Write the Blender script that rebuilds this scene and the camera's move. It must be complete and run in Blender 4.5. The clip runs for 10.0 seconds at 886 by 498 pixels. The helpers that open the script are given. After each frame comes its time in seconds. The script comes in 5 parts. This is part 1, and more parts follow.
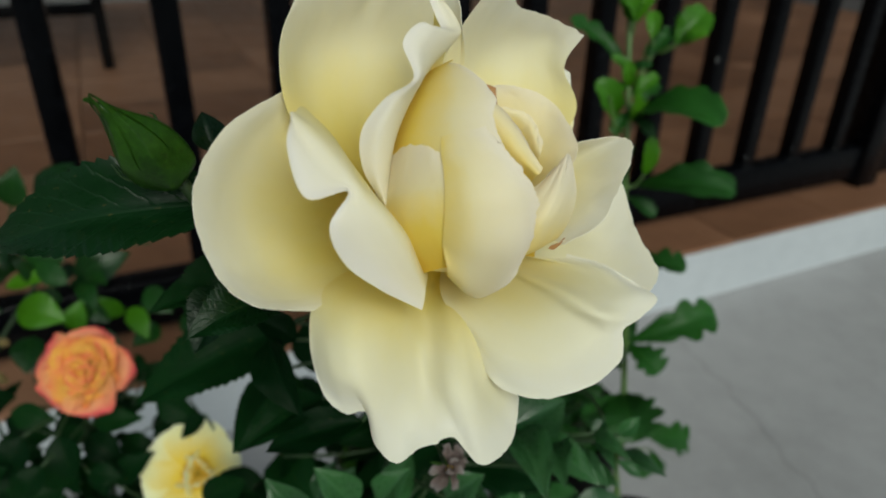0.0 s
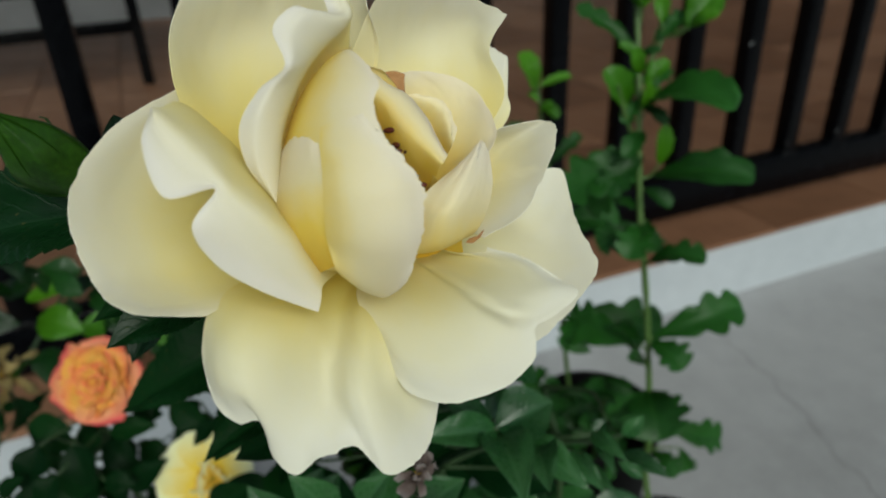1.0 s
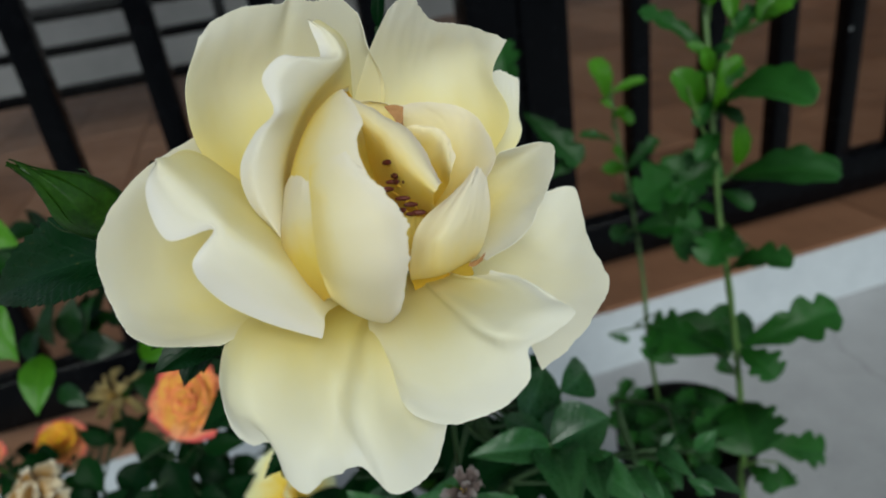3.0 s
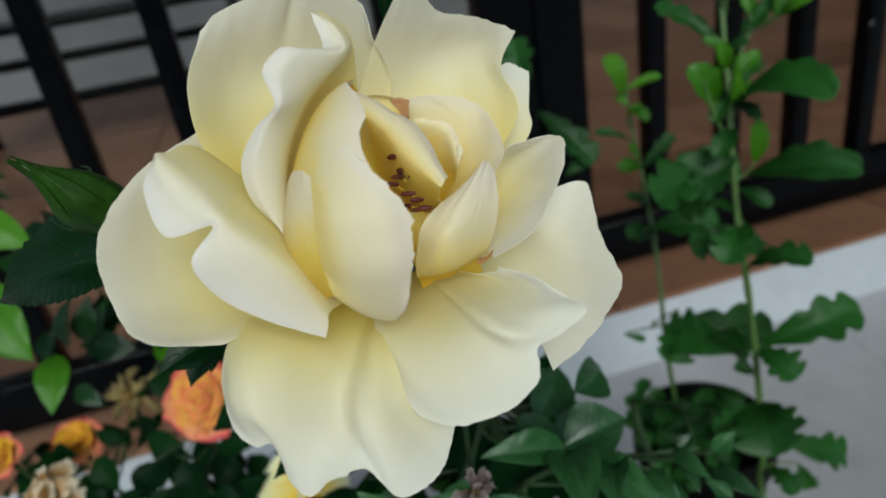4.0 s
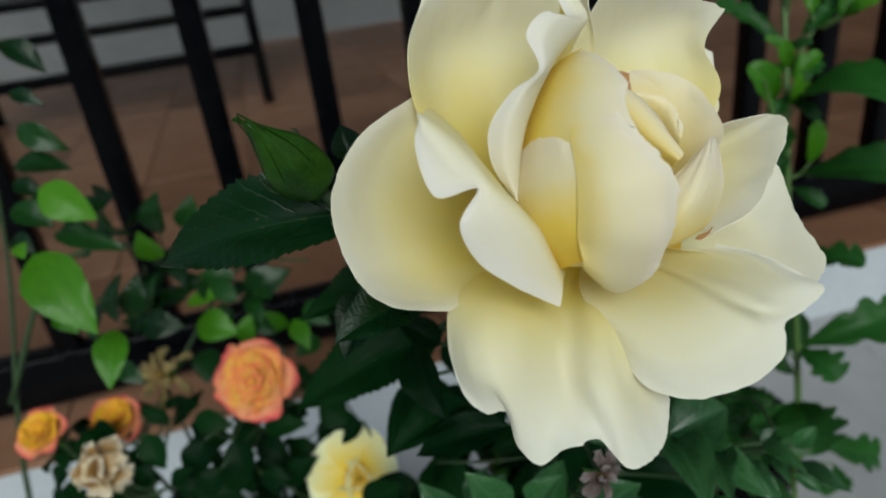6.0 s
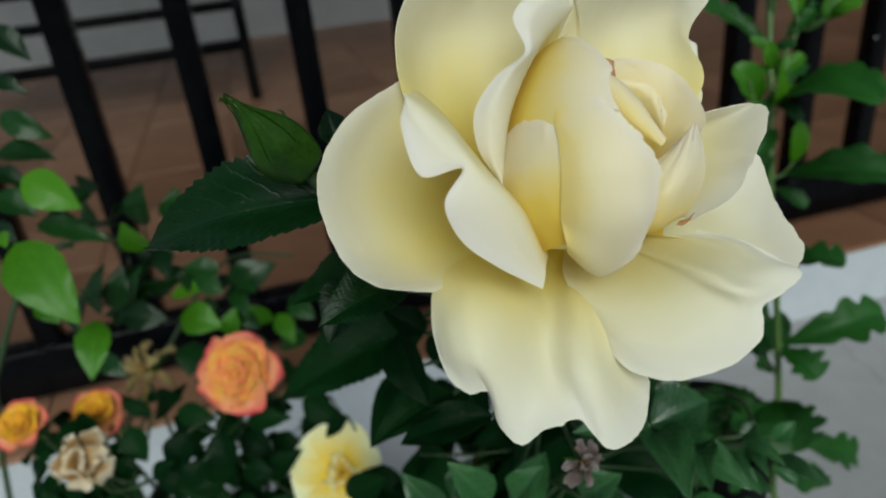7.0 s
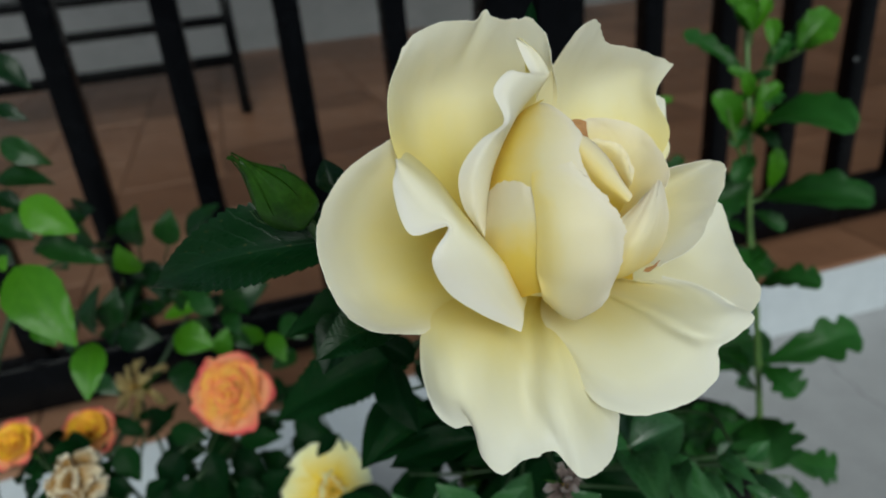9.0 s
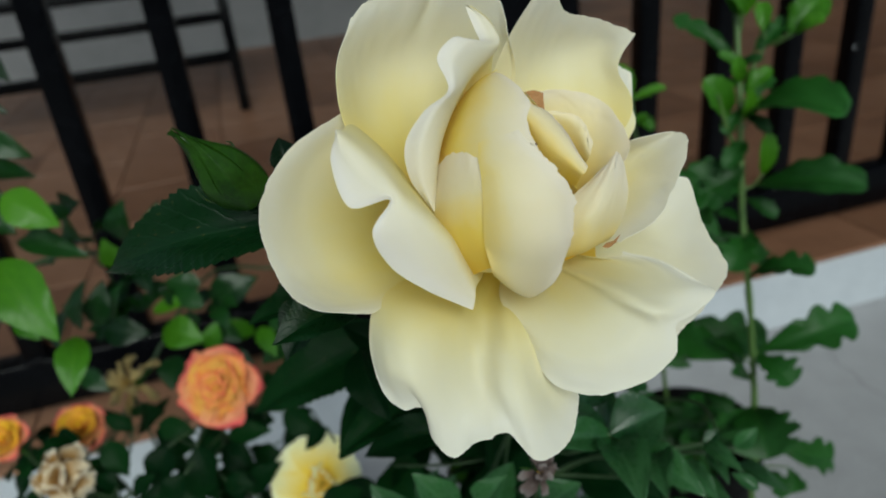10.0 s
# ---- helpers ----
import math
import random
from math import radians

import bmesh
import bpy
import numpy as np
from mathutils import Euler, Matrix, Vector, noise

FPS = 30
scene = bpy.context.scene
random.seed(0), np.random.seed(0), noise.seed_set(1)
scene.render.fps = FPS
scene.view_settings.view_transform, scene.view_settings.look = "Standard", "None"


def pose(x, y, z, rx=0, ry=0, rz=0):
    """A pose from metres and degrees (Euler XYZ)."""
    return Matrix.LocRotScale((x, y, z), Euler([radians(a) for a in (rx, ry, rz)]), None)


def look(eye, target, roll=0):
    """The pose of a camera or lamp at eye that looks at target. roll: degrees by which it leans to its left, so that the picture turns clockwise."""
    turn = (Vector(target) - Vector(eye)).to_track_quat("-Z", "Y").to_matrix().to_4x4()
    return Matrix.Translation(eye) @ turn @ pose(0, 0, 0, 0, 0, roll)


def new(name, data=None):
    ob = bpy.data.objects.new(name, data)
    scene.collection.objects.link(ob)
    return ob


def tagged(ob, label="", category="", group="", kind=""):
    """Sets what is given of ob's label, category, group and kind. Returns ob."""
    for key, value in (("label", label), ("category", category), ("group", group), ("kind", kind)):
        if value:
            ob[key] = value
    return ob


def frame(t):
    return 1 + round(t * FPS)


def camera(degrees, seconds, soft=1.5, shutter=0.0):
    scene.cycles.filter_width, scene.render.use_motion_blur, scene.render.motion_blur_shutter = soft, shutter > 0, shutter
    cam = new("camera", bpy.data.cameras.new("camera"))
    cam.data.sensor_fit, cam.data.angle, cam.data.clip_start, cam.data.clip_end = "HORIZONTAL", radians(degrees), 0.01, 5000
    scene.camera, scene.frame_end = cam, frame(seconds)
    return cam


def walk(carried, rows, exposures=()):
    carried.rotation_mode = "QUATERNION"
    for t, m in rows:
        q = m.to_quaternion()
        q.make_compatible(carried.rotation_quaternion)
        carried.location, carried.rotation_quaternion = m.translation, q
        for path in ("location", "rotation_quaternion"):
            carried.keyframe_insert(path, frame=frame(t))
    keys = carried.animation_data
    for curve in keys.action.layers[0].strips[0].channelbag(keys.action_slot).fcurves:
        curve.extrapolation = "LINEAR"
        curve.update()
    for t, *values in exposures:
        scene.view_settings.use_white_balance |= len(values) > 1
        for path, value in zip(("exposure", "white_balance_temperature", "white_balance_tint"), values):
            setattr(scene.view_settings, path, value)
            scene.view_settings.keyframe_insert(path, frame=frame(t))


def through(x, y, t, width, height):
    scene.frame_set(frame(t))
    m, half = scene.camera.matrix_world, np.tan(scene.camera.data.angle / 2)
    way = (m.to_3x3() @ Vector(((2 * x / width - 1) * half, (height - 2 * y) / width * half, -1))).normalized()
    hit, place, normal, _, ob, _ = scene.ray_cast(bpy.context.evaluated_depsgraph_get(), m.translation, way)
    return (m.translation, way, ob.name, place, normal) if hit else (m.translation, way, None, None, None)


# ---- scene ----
# camera: held by hand in front of a rose, about 0.77 m above the concrete
cam = camera(65.25, 10.0, 1.9)
PATH = [  # seconds, place, turn
    (0.0, 0.0000, 0.0000, 0.7670, 62.05, -1.31, 0.70),
    (0.5, 0.0127, 0.0027, 0.7652, 62.04, 0.17, 1.30),
    (1.0, 0.0224, 0.0065, 0.7630, 62.09, 2.13, 2.99),
    (1.5, 0.0249, 0.0041, 0.7647, 62.61, 3.52, 4.55),
    (2.0, 0.0281, 0.0014, 0.7697, 63.02, 5.01, 6.18),
    (2.5, 0.0340, 0.0028, 0.7674, 63.38, 6.77, 7.84),
    (2.7, 0.0362, 0.0039, 0.7666, 63.44, 7.16, 8.34),
    (3.8, 0.0402, 0.0100, 0.7622, 63.95, 9.02, 9.82),
    (4.0, 0.0392, 0.0087, 0.7631, 63.74, 8.60, 9.96),
    (4.5, 0.0316, 0.0068, 0.7643, 63.55, 8.04, 10.21),
    (5.0, 0.0182, 0.0061, 0.7631, 63.31, 7.32, 10.63),
    (5.5, 0.0095, 0.0023, 0.7617, 63.07, 6.72, 10.50),
    (5.7, 0.0058, 0.0019, 0.7640, 63.18, 6.74, 10.50),
    (6.8, -0.0004, -0.0033, 0.7647, 63.35, 5.46, 9.67),
    (7.0, 0.0024, -0.0014, 0.7622, 63.23, 5.41, 9.66),
    (7.5, 0.0134, -0.0011, 0.7638, 63.27, 5.51, 8.59),
    (8.0, 0.0106, -0.0034, 0.7701, 64.02, 5.27, 8.53),
    (8.5, 0.0074, -0.0046, 0.7734, 64.38, 4.90, 8.74),
    (9.0, 0.0049, -0.0084, 0.7724, 64.21, 4.97, 8.92),
    (9.5, 0.0063, -0.0067, 0.7677, 63.88, 5.21, 8.88),
    (10.0, 0.0131, -0.0046, 0.7666, 63.86, 5.64, 8.86),
]
walk(cam, [(t, pose(x, y, z, rx, ry, rz)) for t, x, y, z, rx, ry, rz in PATH], [(0.0, -0.34, 6500.0, -2.0), (2.5, -0.34, 6150.0, -1.0), (4.5, -0.34, 6050.0, 2.0), (7.5, -0.34, 6200.0, -1.5), (10.0, -0.34, 6100.0, -1.5)])
# a phone's small lens, focused on the near flower
cam.data.dof.use_dof = True
cam.data.dof.focus_distance = 0.122
cam.data.dof.aperture_fstop = 19.0

# daylight: open sky behind the viewer, veiled low sun behind the viewer
world = bpy.data.worlds.new("sky")
scene.world = world
world.use_nodes = True
wn = world.node_tree.nodes
sky = wn.new("ShaderNodeTexSky")
sky.sky_type, sky.sun_disc = "NISHITA", False
SUN_EL, SUN_AZ = 34.0, 160.0
sky.sun_elevation, sky.sun_rotation = radians(SUN_EL), radians(SUN_AZ)
veil = wn.new("ShaderNodeHueSaturation")  # a hazy, whitish sky
veil.inputs["Saturation"].default_value = 0.6
world.node_tree.links.new(sky.outputs[0], veil.inputs["Color"])
world.node_tree.links.new(veil.outputs[0], wn["Background"].inputs[0])
wn["Background"].inputs[1].default_value = 0.12
sun = new("sun", bpy.data.lights.new("sun", "SUN"))
sun.data.energy, sun.data.angle, sun.data.color = 2.6, radians(32), (1.0, 0.975, 0.90)
sun_from = Vector((math.sin(radians(SUN_AZ)) * math.cos(radians(SUN_EL)), math.cos(radians(SUN_AZ)) * math.cos(radians(SUN_EL)), math.sin(radians(SUN_EL))))
sun.matrix_world = look(sun_from * 10, (0, 0, 0))

# ---- helpers of this scene ----
def finish(bm, name, mat, smooth=True):
    me = bpy.data.meshes.new(name)
    bm.to_mesh(me)
    bm.free()
    for p in me.polygons:
        p.use_smooth = smooth
    if mat:
        me.materials.append(mat)
    return me


def part(name, bm, mat, parent, label="", smooth=True):
    """One mesh object under a thing or a part; its coordinates are those of the parent."""
    ob = new(name, finish(bm, name, mat, smooth))
    ob.parent = parent
    return tagged(ob, label)


def thing(name, label, category, at=None, group="", kind=""):
    ob = new(name)
    ob.empty_display_size = 0.02
    if at is not None:
        ob.matrix_basis = at
    return tagged(ob, label, category, group, kind)


def box(bm, x0, y0, z0, x1, y1, z1, bevel=0.0):
    m = Matrix.LocRotScale(((x0 + x1) / 2, (y0 + y1) / 2, (z0 + z1) / 2), None, (x1 - x0, y1 - y0, z1 - z0))
    made = bmesh.ops.create_cube(bm, size=1, matrix=m)["verts"]
    if bevel:
        edges = list({e for v in made for e in v.link_edges})
        bmesh.ops.bevel(bm, geom=edges, offset=bevel, segments=2, affect="EDGES", profile=0.5)


def spline(points, n):
    """n points along a smooth curve through the given ones."""
    pts = [Vector(p) for p in points]
    if len(pts) == 2:
        return [pts[0].lerp(pts[1], i / (n - 1)) for i in range(n)]
    full = [2 * pts[0] - pts[1], *pts, 2 * pts[-1] - pts[-2]]
    out = []
    for i in range(n):
        s = i / (n - 1) * (len(pts) - 1)
        k = min(int(s), len(pts) - 2)
        t = s - k
        a, b, c, d = full[k:k + 4]
        out.append(0.5 * ((2 * b) + (c - a) * t + (2 * a - 5 * b + 4 * c - d) * t * t + (3 * b - a - 3 * c + d) * t ** 3))
    return out


def tube(bm, points, r0, r1, n=16, sides=8, knobs=0.0):
    """A tapering round stem along a smooth curve, closed at both ends."""
    pts = spline(points, n)
    rings = []
    side = Vector((1, 0.3, 0.1))
    for i, p in enumerate(pts):
        d = (pts[min(i + 1, n - 1)] - pts[max(i - 1, 0)]).normalized()
        a = d.cross(side).normalized()
        b = d.cross(a)
        r = r0 + (r1 - r0) * i / (n - 1)
        r *= 1 + knobs * noise.noise(p * 90)
        rings.append([bm.verts.new(p + r * (math.cos(k * math.tau / sides) * a + math.sin(k * math.tau / sides) * b)) for k in range(sides)])
    for q, w in zip(rings, rings[1:]):
        for k in range(sides):
            bm.faces.new((q[k], q[(k + 1) % sides], w[(k + 1) % sides], w[k]))
    bm.faces.new(rings[0])
    bm.faces.new(list(reversed(rings[-1])))
    bmesh.ops.recalc_face_normals(bm, faces=bm.faces[:])


# ---- materials ----
class Mat:
    """A small wrapper to write node materials in few lines."""

    def __init__(self, name, rough=0.6, metal=0.0, spec=0.5):
        self.m = bpy.data.materials.new(name)
        self.m.use_nodes = True
        self.t = self.m.node_tree
        self.b = self.t.nodes["Principled BSDF"]
        self.b.inputs["Roughness"].default_value = rough
        self.b.inputs["Metallic"].default_value = metal
        self.b.inputs["Specular IOR Level"].default_value = spec

    def node(self, kind, **kw):
        n = self.t.nodes.new("ShaderNode" + kind)
        for k, v in kw.items():
            n.inputs[k.replace("_", " ")].default_value = v
        return n

    def link(self, a, b):
        self.t.links.new(a, b)

    def coords(self, which="Object"):
        return self.node("TexCoord").outputs[which]

    def noise(self, scale, detail=4.0, rough=0.6, vec=None, stretch=None):
        n = self.node("TexNoise", Scale=scale, Detail=detail, Roughness=rough)
        v = vec or self.coords()
        if stretch:
            mp = self.node("Mapping", Scale=stretch)
            self.link(v, mp.inputs["Vector"])
            v = mp.outputs[0]
        self.link(v, n.inputs["Vector"])
        return n.outputs["Fac"]

    def ramp(self, fac, *stops):
        r = self.node("ValToRGB")
        while len(r.color_ramp.elements) < len(stops):
            r.color_ramp.elements.new(0.5)
        for e, (p, c) in zip(r.color_ramp.elements, stops):
            e.position, e.color = p, (*c, 1) if len(c) == 3 else c
        self.link(fac, r.inputs[0])
        return r.outputs[0]

    def math(self, op, a, b=None, clamp=False):
        n = self.node("Math")
        n.operation, n.use_clamp = op, clamp
        for i, v in enumerate((a, b)):
            if v is None:
                continue
            if isinstance(v, (int, float)):
                n.inputs[i].default_value = v
            else:
                self.link(v, n.inputs[i])
        return n.outputs[0]

    def mix(self, fac, a, b, mode="MIX"):
        n = self.node("Mix")
        n.data_type, n.blend_type = "RGBA", mode
        for i, v in ((0, fac), (6, a), (7, b)):
            if isinstance(v, (int, float)):
                n.inputs[i].default_value = v
            elif isinstance(v, tuple):
                n.inputs[i].default_value = (*v, 1)
            else:
                self.link(v, n.inputs[i])
        return n.outputs[2]

    def color(self, c):
        if isinstance(c, tuple):
            self.b.inputs["Base Color"].default_value = (*c, 1)
        else:
            self.link(c, self.b.inputs["Base Color"])
        return self

    def bump(self, height, strength=0.2, distance=0.001):
        n = self.node("Bump", Strength=strength, Distance=distance)
        self.link(height, n.inputs["Height"])
        self.link(n.outputs[0], self.b.inputs["Normal"])
        return n.outputs[0]

    def rough(self, fac, lo, hi):
        mr = self.node("MapRange", To_Min=lo, To_Max=hi)
        self.link(fac, mr.inputs[0])
        self.link(mr.outputs[0], self.b.inputs["Roughness"])

    def translucent(self, color, amount):
        """Thin living tissue: part of the light passes through."""
        tr = self.node("BsdfTranslucent")
        if isinstance(color, tuple):
            tr.inputs[0].default_value = (*color, 1)
        else:
            self.link(color, tr.inputs[0])
        mx = self.node("MixShader", Fac=amount)
        out = self.t.nodes["Material Output"]
        self.link(self.b.outputs[0], mx.inputs[1])
        self.link(tr.outputs[0], mx.inputs[2])
        self.link(mx.outputs[0], out.inputs["Surface"])
        return self


def petal_material(name, rim, body, base, flecks=None, mid=None, through=0.3, flush=0.7):
    """Petal: pigment runs from the base to the rim (UV y), fine veins along it."""
    m = Mat(name, rough=0.55, spec=0.3)
    uv = m.coords("UV")
    sep = m.node("SeparateXYZ")
    m.link(uv, sep.inputs[0])
    along = m.math("ADD", sep.outputs["Y"], m.math("MULTIPLY", m.math("SUBTRACT", m.noise(6, vec=uv), 0.5), 0.16))
    col = m.ramp(along, (0.18, base), (0.44, mid), (0.70, body), (0.95, rim)) if mid else m.ramp(along, (0.2, base), (0.56, body), (0.9, rim))
    if flecks:
        blush = m.noise(3.2, 3.0, vec=uv)
        edge = m.math("MULTIPLY", m.math("POWER", sep.outputs["Y"], 2.5), m.math("GREATER_THAN", blush, 0.56))
        soft = m.math("ADD", m.math("MULTIPLY", m.math("POWER", sep.outputs["Y"], 3.0), m.math("MULTIPLY", blush, flush)), m.math("MULTIPLY", edge, 0.5 * flush), True)
        col = m.mix(soft, col, flecks)
    vein = m.noise(9.0, 3.0, 0.6, uv, (14.0, 1.0, 1.0))
    col = m.mix(m.math("MULTIPLY", vein, 0.1), col, body)
    m.color(col)
    m.bump(m.math("ADD", vein, m.noise(500.0)), 0.03, 0.0004)
    m.b.inputs["Sheen Weight"].default_value = 0.08
    return m.translucent(col, through).m


def leaf_material(name, dark, light, vein_col, gloss=0.55, through=0.2, spec=0.14, lit=0.5, pale_sheen=None):
    """Leaf blade: midrib and side veins drawn from the blade's UV, each leaf a little different; the outer half can be
    tinted pale, for young tips and as painted sky sheen.
    """
    m = Mat(name, rough=gloss, spec=spec)
    uv = m.coords("UV")
    sep = m.node("SeparateXYZ")
    m.link(uv, sep.inputs[0])
    off = m.math("ABSOLUTE", m.math("SUBTRACT", sep.outputs["X"], 0.5))
    rib = m.math("SUBTRACT", 1.0, m.math("MULTIPLY", off, 34.0), True)
    wob = m.math("MULTIPLY", m.noise(5.0, vec=uv), 0.05)
    phase = m.math("FRACT", m.math("MULTIPLY", m.math("ADD", m.math("SUBTRACT", sep.outputs["Y"], m.math("MULTIPLY", off, 0.55)), wob), 9.0))
    side = m.math("SUBTRACT", 1.0, m.math("MULTIPLY", m.math("ABSOLUTE", m.math("SUBTRACT", phase, 0.5)), 9.0), True)
    veins = m.math("MAXIMUM", rib, m.math("MULTIPLY", side, 0.55))
    rnd = m.node("ObjectInfo").outputs["Random"]
    tone = m.math("ADD", m.math("MULTIPLY", m.noise(7.0, 5.0, vec=uv), 0.5), m.math("MULTIPLY", rnd, 0.5))
    col = m.ramp(tone, (0.3, dark), (0.72, light))
    col = m.mix(m.math("MULTIPLY", veins, 0.22), col, vein_col)
    # pale tips, with the sheen of the sky put into the colour
    if pale_sheen:
        outer = m.math("MULTIPLY", m.math("POWER", sep.outputs["Y"], 1.6), m.noise(4.0, 3.0, vec=uv))
        col = m.mix(m.math("MULTIPLY", outer, 0.6, True), col, pale_sheen)
    blot = m.noise(23.0, 3.0, vec=uv)
    col = m.mix(m.math("MULTIPLY", m.math("GREATER_THAN", blot, 0.68), 0.3), col, (0.16, 0.13, 0.04))
    m.color(col)
    m.rough(m.noise(11.0, vec=uv), gloss - 0.08, gloss + 0.2)
    height = m.math("SUBTRACT", m.math("MULTIPLY", m.noise(30.0, vec=uv), 0.35), veins)
    m.bump(height, 0.2, 0.0008)
    glow = m.mix(lit, col, (0.18, 0.34, 0.03))
    return m.translucent(glow, through).m


def plain(name, c0, c1, rough, scale, metal=0.0, bump=0.1, spec=0.5, depth=0.0006):
    m = Mat(name, rough, metal, spec)
    n1, n2 = m.noise(scale, 6.0), m.noise(scale * 9, 3.0)
    m.color(m.ramp(m.math("ADD", m.math("MULTIPLY", n1, 0.7), m.math("MULTIPLY", n2, 0.3)), (0.3, c0), (0.7, c1)))
    m.rough(n1, max(0.02, rough - 0.1), rough + 0.12)
    m.bump(m.math("ADD", n1, n2), bump, depth)
    return m.m


CREAM = petal_material("cream_petal", (0.955, 0.93, 0.83), (0.955, 0.905, 0.65), (0.955, 0.76, 0.07), None, (0.955, 0.85, 0.31), 0.43)
CREAM_FOLD = petal_material("cream_folded_petal", (0.965, 0.935, 0.885), (0.96, 0.92, 0.77), (0.97, 0.78, 0.10), None, (0.96, 0.87, 0.38), 0.46)
CREAM_INNER = petal_material("cream_inner_petal", (0.978, 0.925, 0.81), (0.976, 0.905, 0.62), (0.98, 0.72, 0.025), None, (0.98, 0.82, 0.16), 0.46)
HEART = petal_material("golden_heart_petal", (0.93, 0.80, 0.26), (0.93, 0.75, 0.16), (0.92, 0.64, 0.06))
YELLOW = petal_material("pale_yellow_petal", (0.89, 0.90, 0.66), (0.91, 0.88, 0.50), (0.90, 0.68, 0.06))
ORANGE = petal_material("orange_petal", (0.94, 0.34, 0.12), (0.96, 0.54, 0.10), (0.97, 0.68, 0.16), (0.84, 0.07, 0.11), None, 0.3, 0.75)
BLUSH = petal_material("pink_edged_orange_petal", (0.86, 0.16, 0.14), (0.92, 0.42, 0.20), (0.94, 0.60, 0.16), (0.74, 0.02, 0.09), None, 0.3, 0.8)
AMBER = petal_material("amber_petal", (0.92, 0.46, 0.03), (0.94, 0.60, 0.03), (0.94, 0.62, 0.03), (0.70, 0.03, 0.06), None, 0.2, 0.7)
STRAW = petal_material("straw_petal", (0.34, 0.25, 0.10), (0.46, 0.36, 0.14), (0.28, 0.17, 0.05), None, None, 0.2)
WITHERED = petal_material("withered_petal", (0.84, 0.76, 0.62), (0.72, 0.60, 0.40), (0.14, 0.05, 0.01), None, (0.42, 0.22, 0.05), 0.25)
PAPERY = petal_material("papery_petal", (0.26, 0.23, 0.22), (0.15, 0.11, 0.10), (0.04, 0.025, 0.02), None, None, 0.2)
DRY_EDGE = plain("dried_petal_edge", (0.34, 0.15, 0.05), (0.52, 0.28, 0.11), 0.7, 700.0)
DRIED = plain("dried_brown", (0.20, 0.10, 0.04), (0.36, 0.22, 0.09), 0.8, 300.0)
# leaf green darker than life: shade inside the bushes is put into the colour
LEAF_SHADED = leaf_material("rose_leaf", (0.0016, 0.013, 0.003), (0.0055, 0.030, 0.006), (0.012, 0.040, 0.012), 0.36, 0.08, 0.05, 0.12)
LEAF_DEEP = leaf_material("deep_green_rose_leaf", (0.0010, 0.008, 0.002), (0.0042, 0.023, 0.0055), (0.016, 0.050, 0.018), 0.24, 0.06, 0.14, 0.12)
LEAF_MID = leaf_material("young_rose_leaf", (0.0026, 0.019, 0.0034), (0.0115, 0.056, 0.0075), (0.05, 0.13, 0.03), 0.24, 0.14, 0.28, 0.25)
LEAF_BRIGHT = leaf_material("fresh_leaf", (0.026, 0.110, 0.002), (0.072, 0.225, 0.006), (0.12, 0.26, 0.02), 0.30, 0.20, 0.24, 0.5, (0.12, 0.34, 0.04))
LEAF_GLOSS = leaf_material("glossy_rose_leaf", (0.0054, 0.0378, 0.0081), (0.0234, 0.0990, 0.0216), (0.12, 0.24, 0.12), 0.24, 0.10, 0.5, 0.2, (0.09, 0.20, 0.08))
LEAF_MUM = leaf_material("lobed_leaf", (0.0036, 0.0261, 0.0018), (0.0135, 0.0738, 0.0063), (0.04, 0.14, 0.02), 0.36, 0.12, 0.2, 0.25, (0.06, 0.20, 0.05))
STEM = plain("green_stem", (0.012, 0.032, 0.008), (0.03, 0.065, 0.016), 0.55, 120.0)
STEM_PALE = plain("pale_green_stem", (0.045, 0.10, 0.018), (0.095, 0.17, 0.038), 0.5, 120.0)
BUD = plain("bud_green", (0.004, 0.017, 0.0015), (0.028, 0.088, 0.006), 0.36, 140.0, 0.0, 0.25, 0.22, 0.0003)
SEPAL = leaf_material("sepal", (0.014, 0.055, 0.006), (0.055, 0.14, 0.014), (0.04, 0.11, 0.012), 0.45, 0.15, 0.2, 0.25)
ANTHER = plain("anther", (0.05, 0.008, 0.006), (0.13, 0.02, 0.01), 0.6, 900.0)
FILAMENT = plain("filament", (0.75, 0.50, 0.05), (0.85, 0.62, 0.10), 0.5, 900.0)
POLLEN = plain("golden_stamen", (0.70, 0.38, 0.02), (0.85, 0.58, 0.05), 0.6, 900.0)
BLACK_PAINT = plain("black_gloss_paint", (0.0006, 0.0007, 0.0011), (0.0022, 0.0025, 0.0036), 0.24, 40.0, 0.0, 0.12, 0.13)
BLACK_POT = plain("black_plastic", (0.003, 0.003, 0.003), (0.008, 0.008, 0.008), 0.55, 60.0, 0.0, 0.1, 0.05)
SOIL = plain("potting_soil", (0.006, 0.004, 0.003), (0.028, 0.018, 0.012), 0.95, 120.0, 0.0, 0.8, 0.2, 0.004)
WHITE_WALL = plain("grey_white_wall_paint", (0.20, 0.20, 0.207), (0.27, 0.27, 0.278), 0.75, 6.0)
WHITE_EDGE = plain("white_riser_paint", (0.43, 0.46, 0.50), (0.53, 0.56, 0.60), 0.6, 9.0)
CRACK = plain("dirt_in_crack", (0.13, 0.125, 0.12), (0.24, 0.235, 0.23), 0.9, 80.0)
CHIP = plain("bare_metal_chip", (0.16, 0.16, 0.17), (0.28, 0.28, 0.29), 0.6, 200.0)
BLOCKER_PAINT = plain("pale_blocker_paint", (0.55, 0.54, 0.52), (0.62, 0.61, 0.59), 0.85, 4.0)


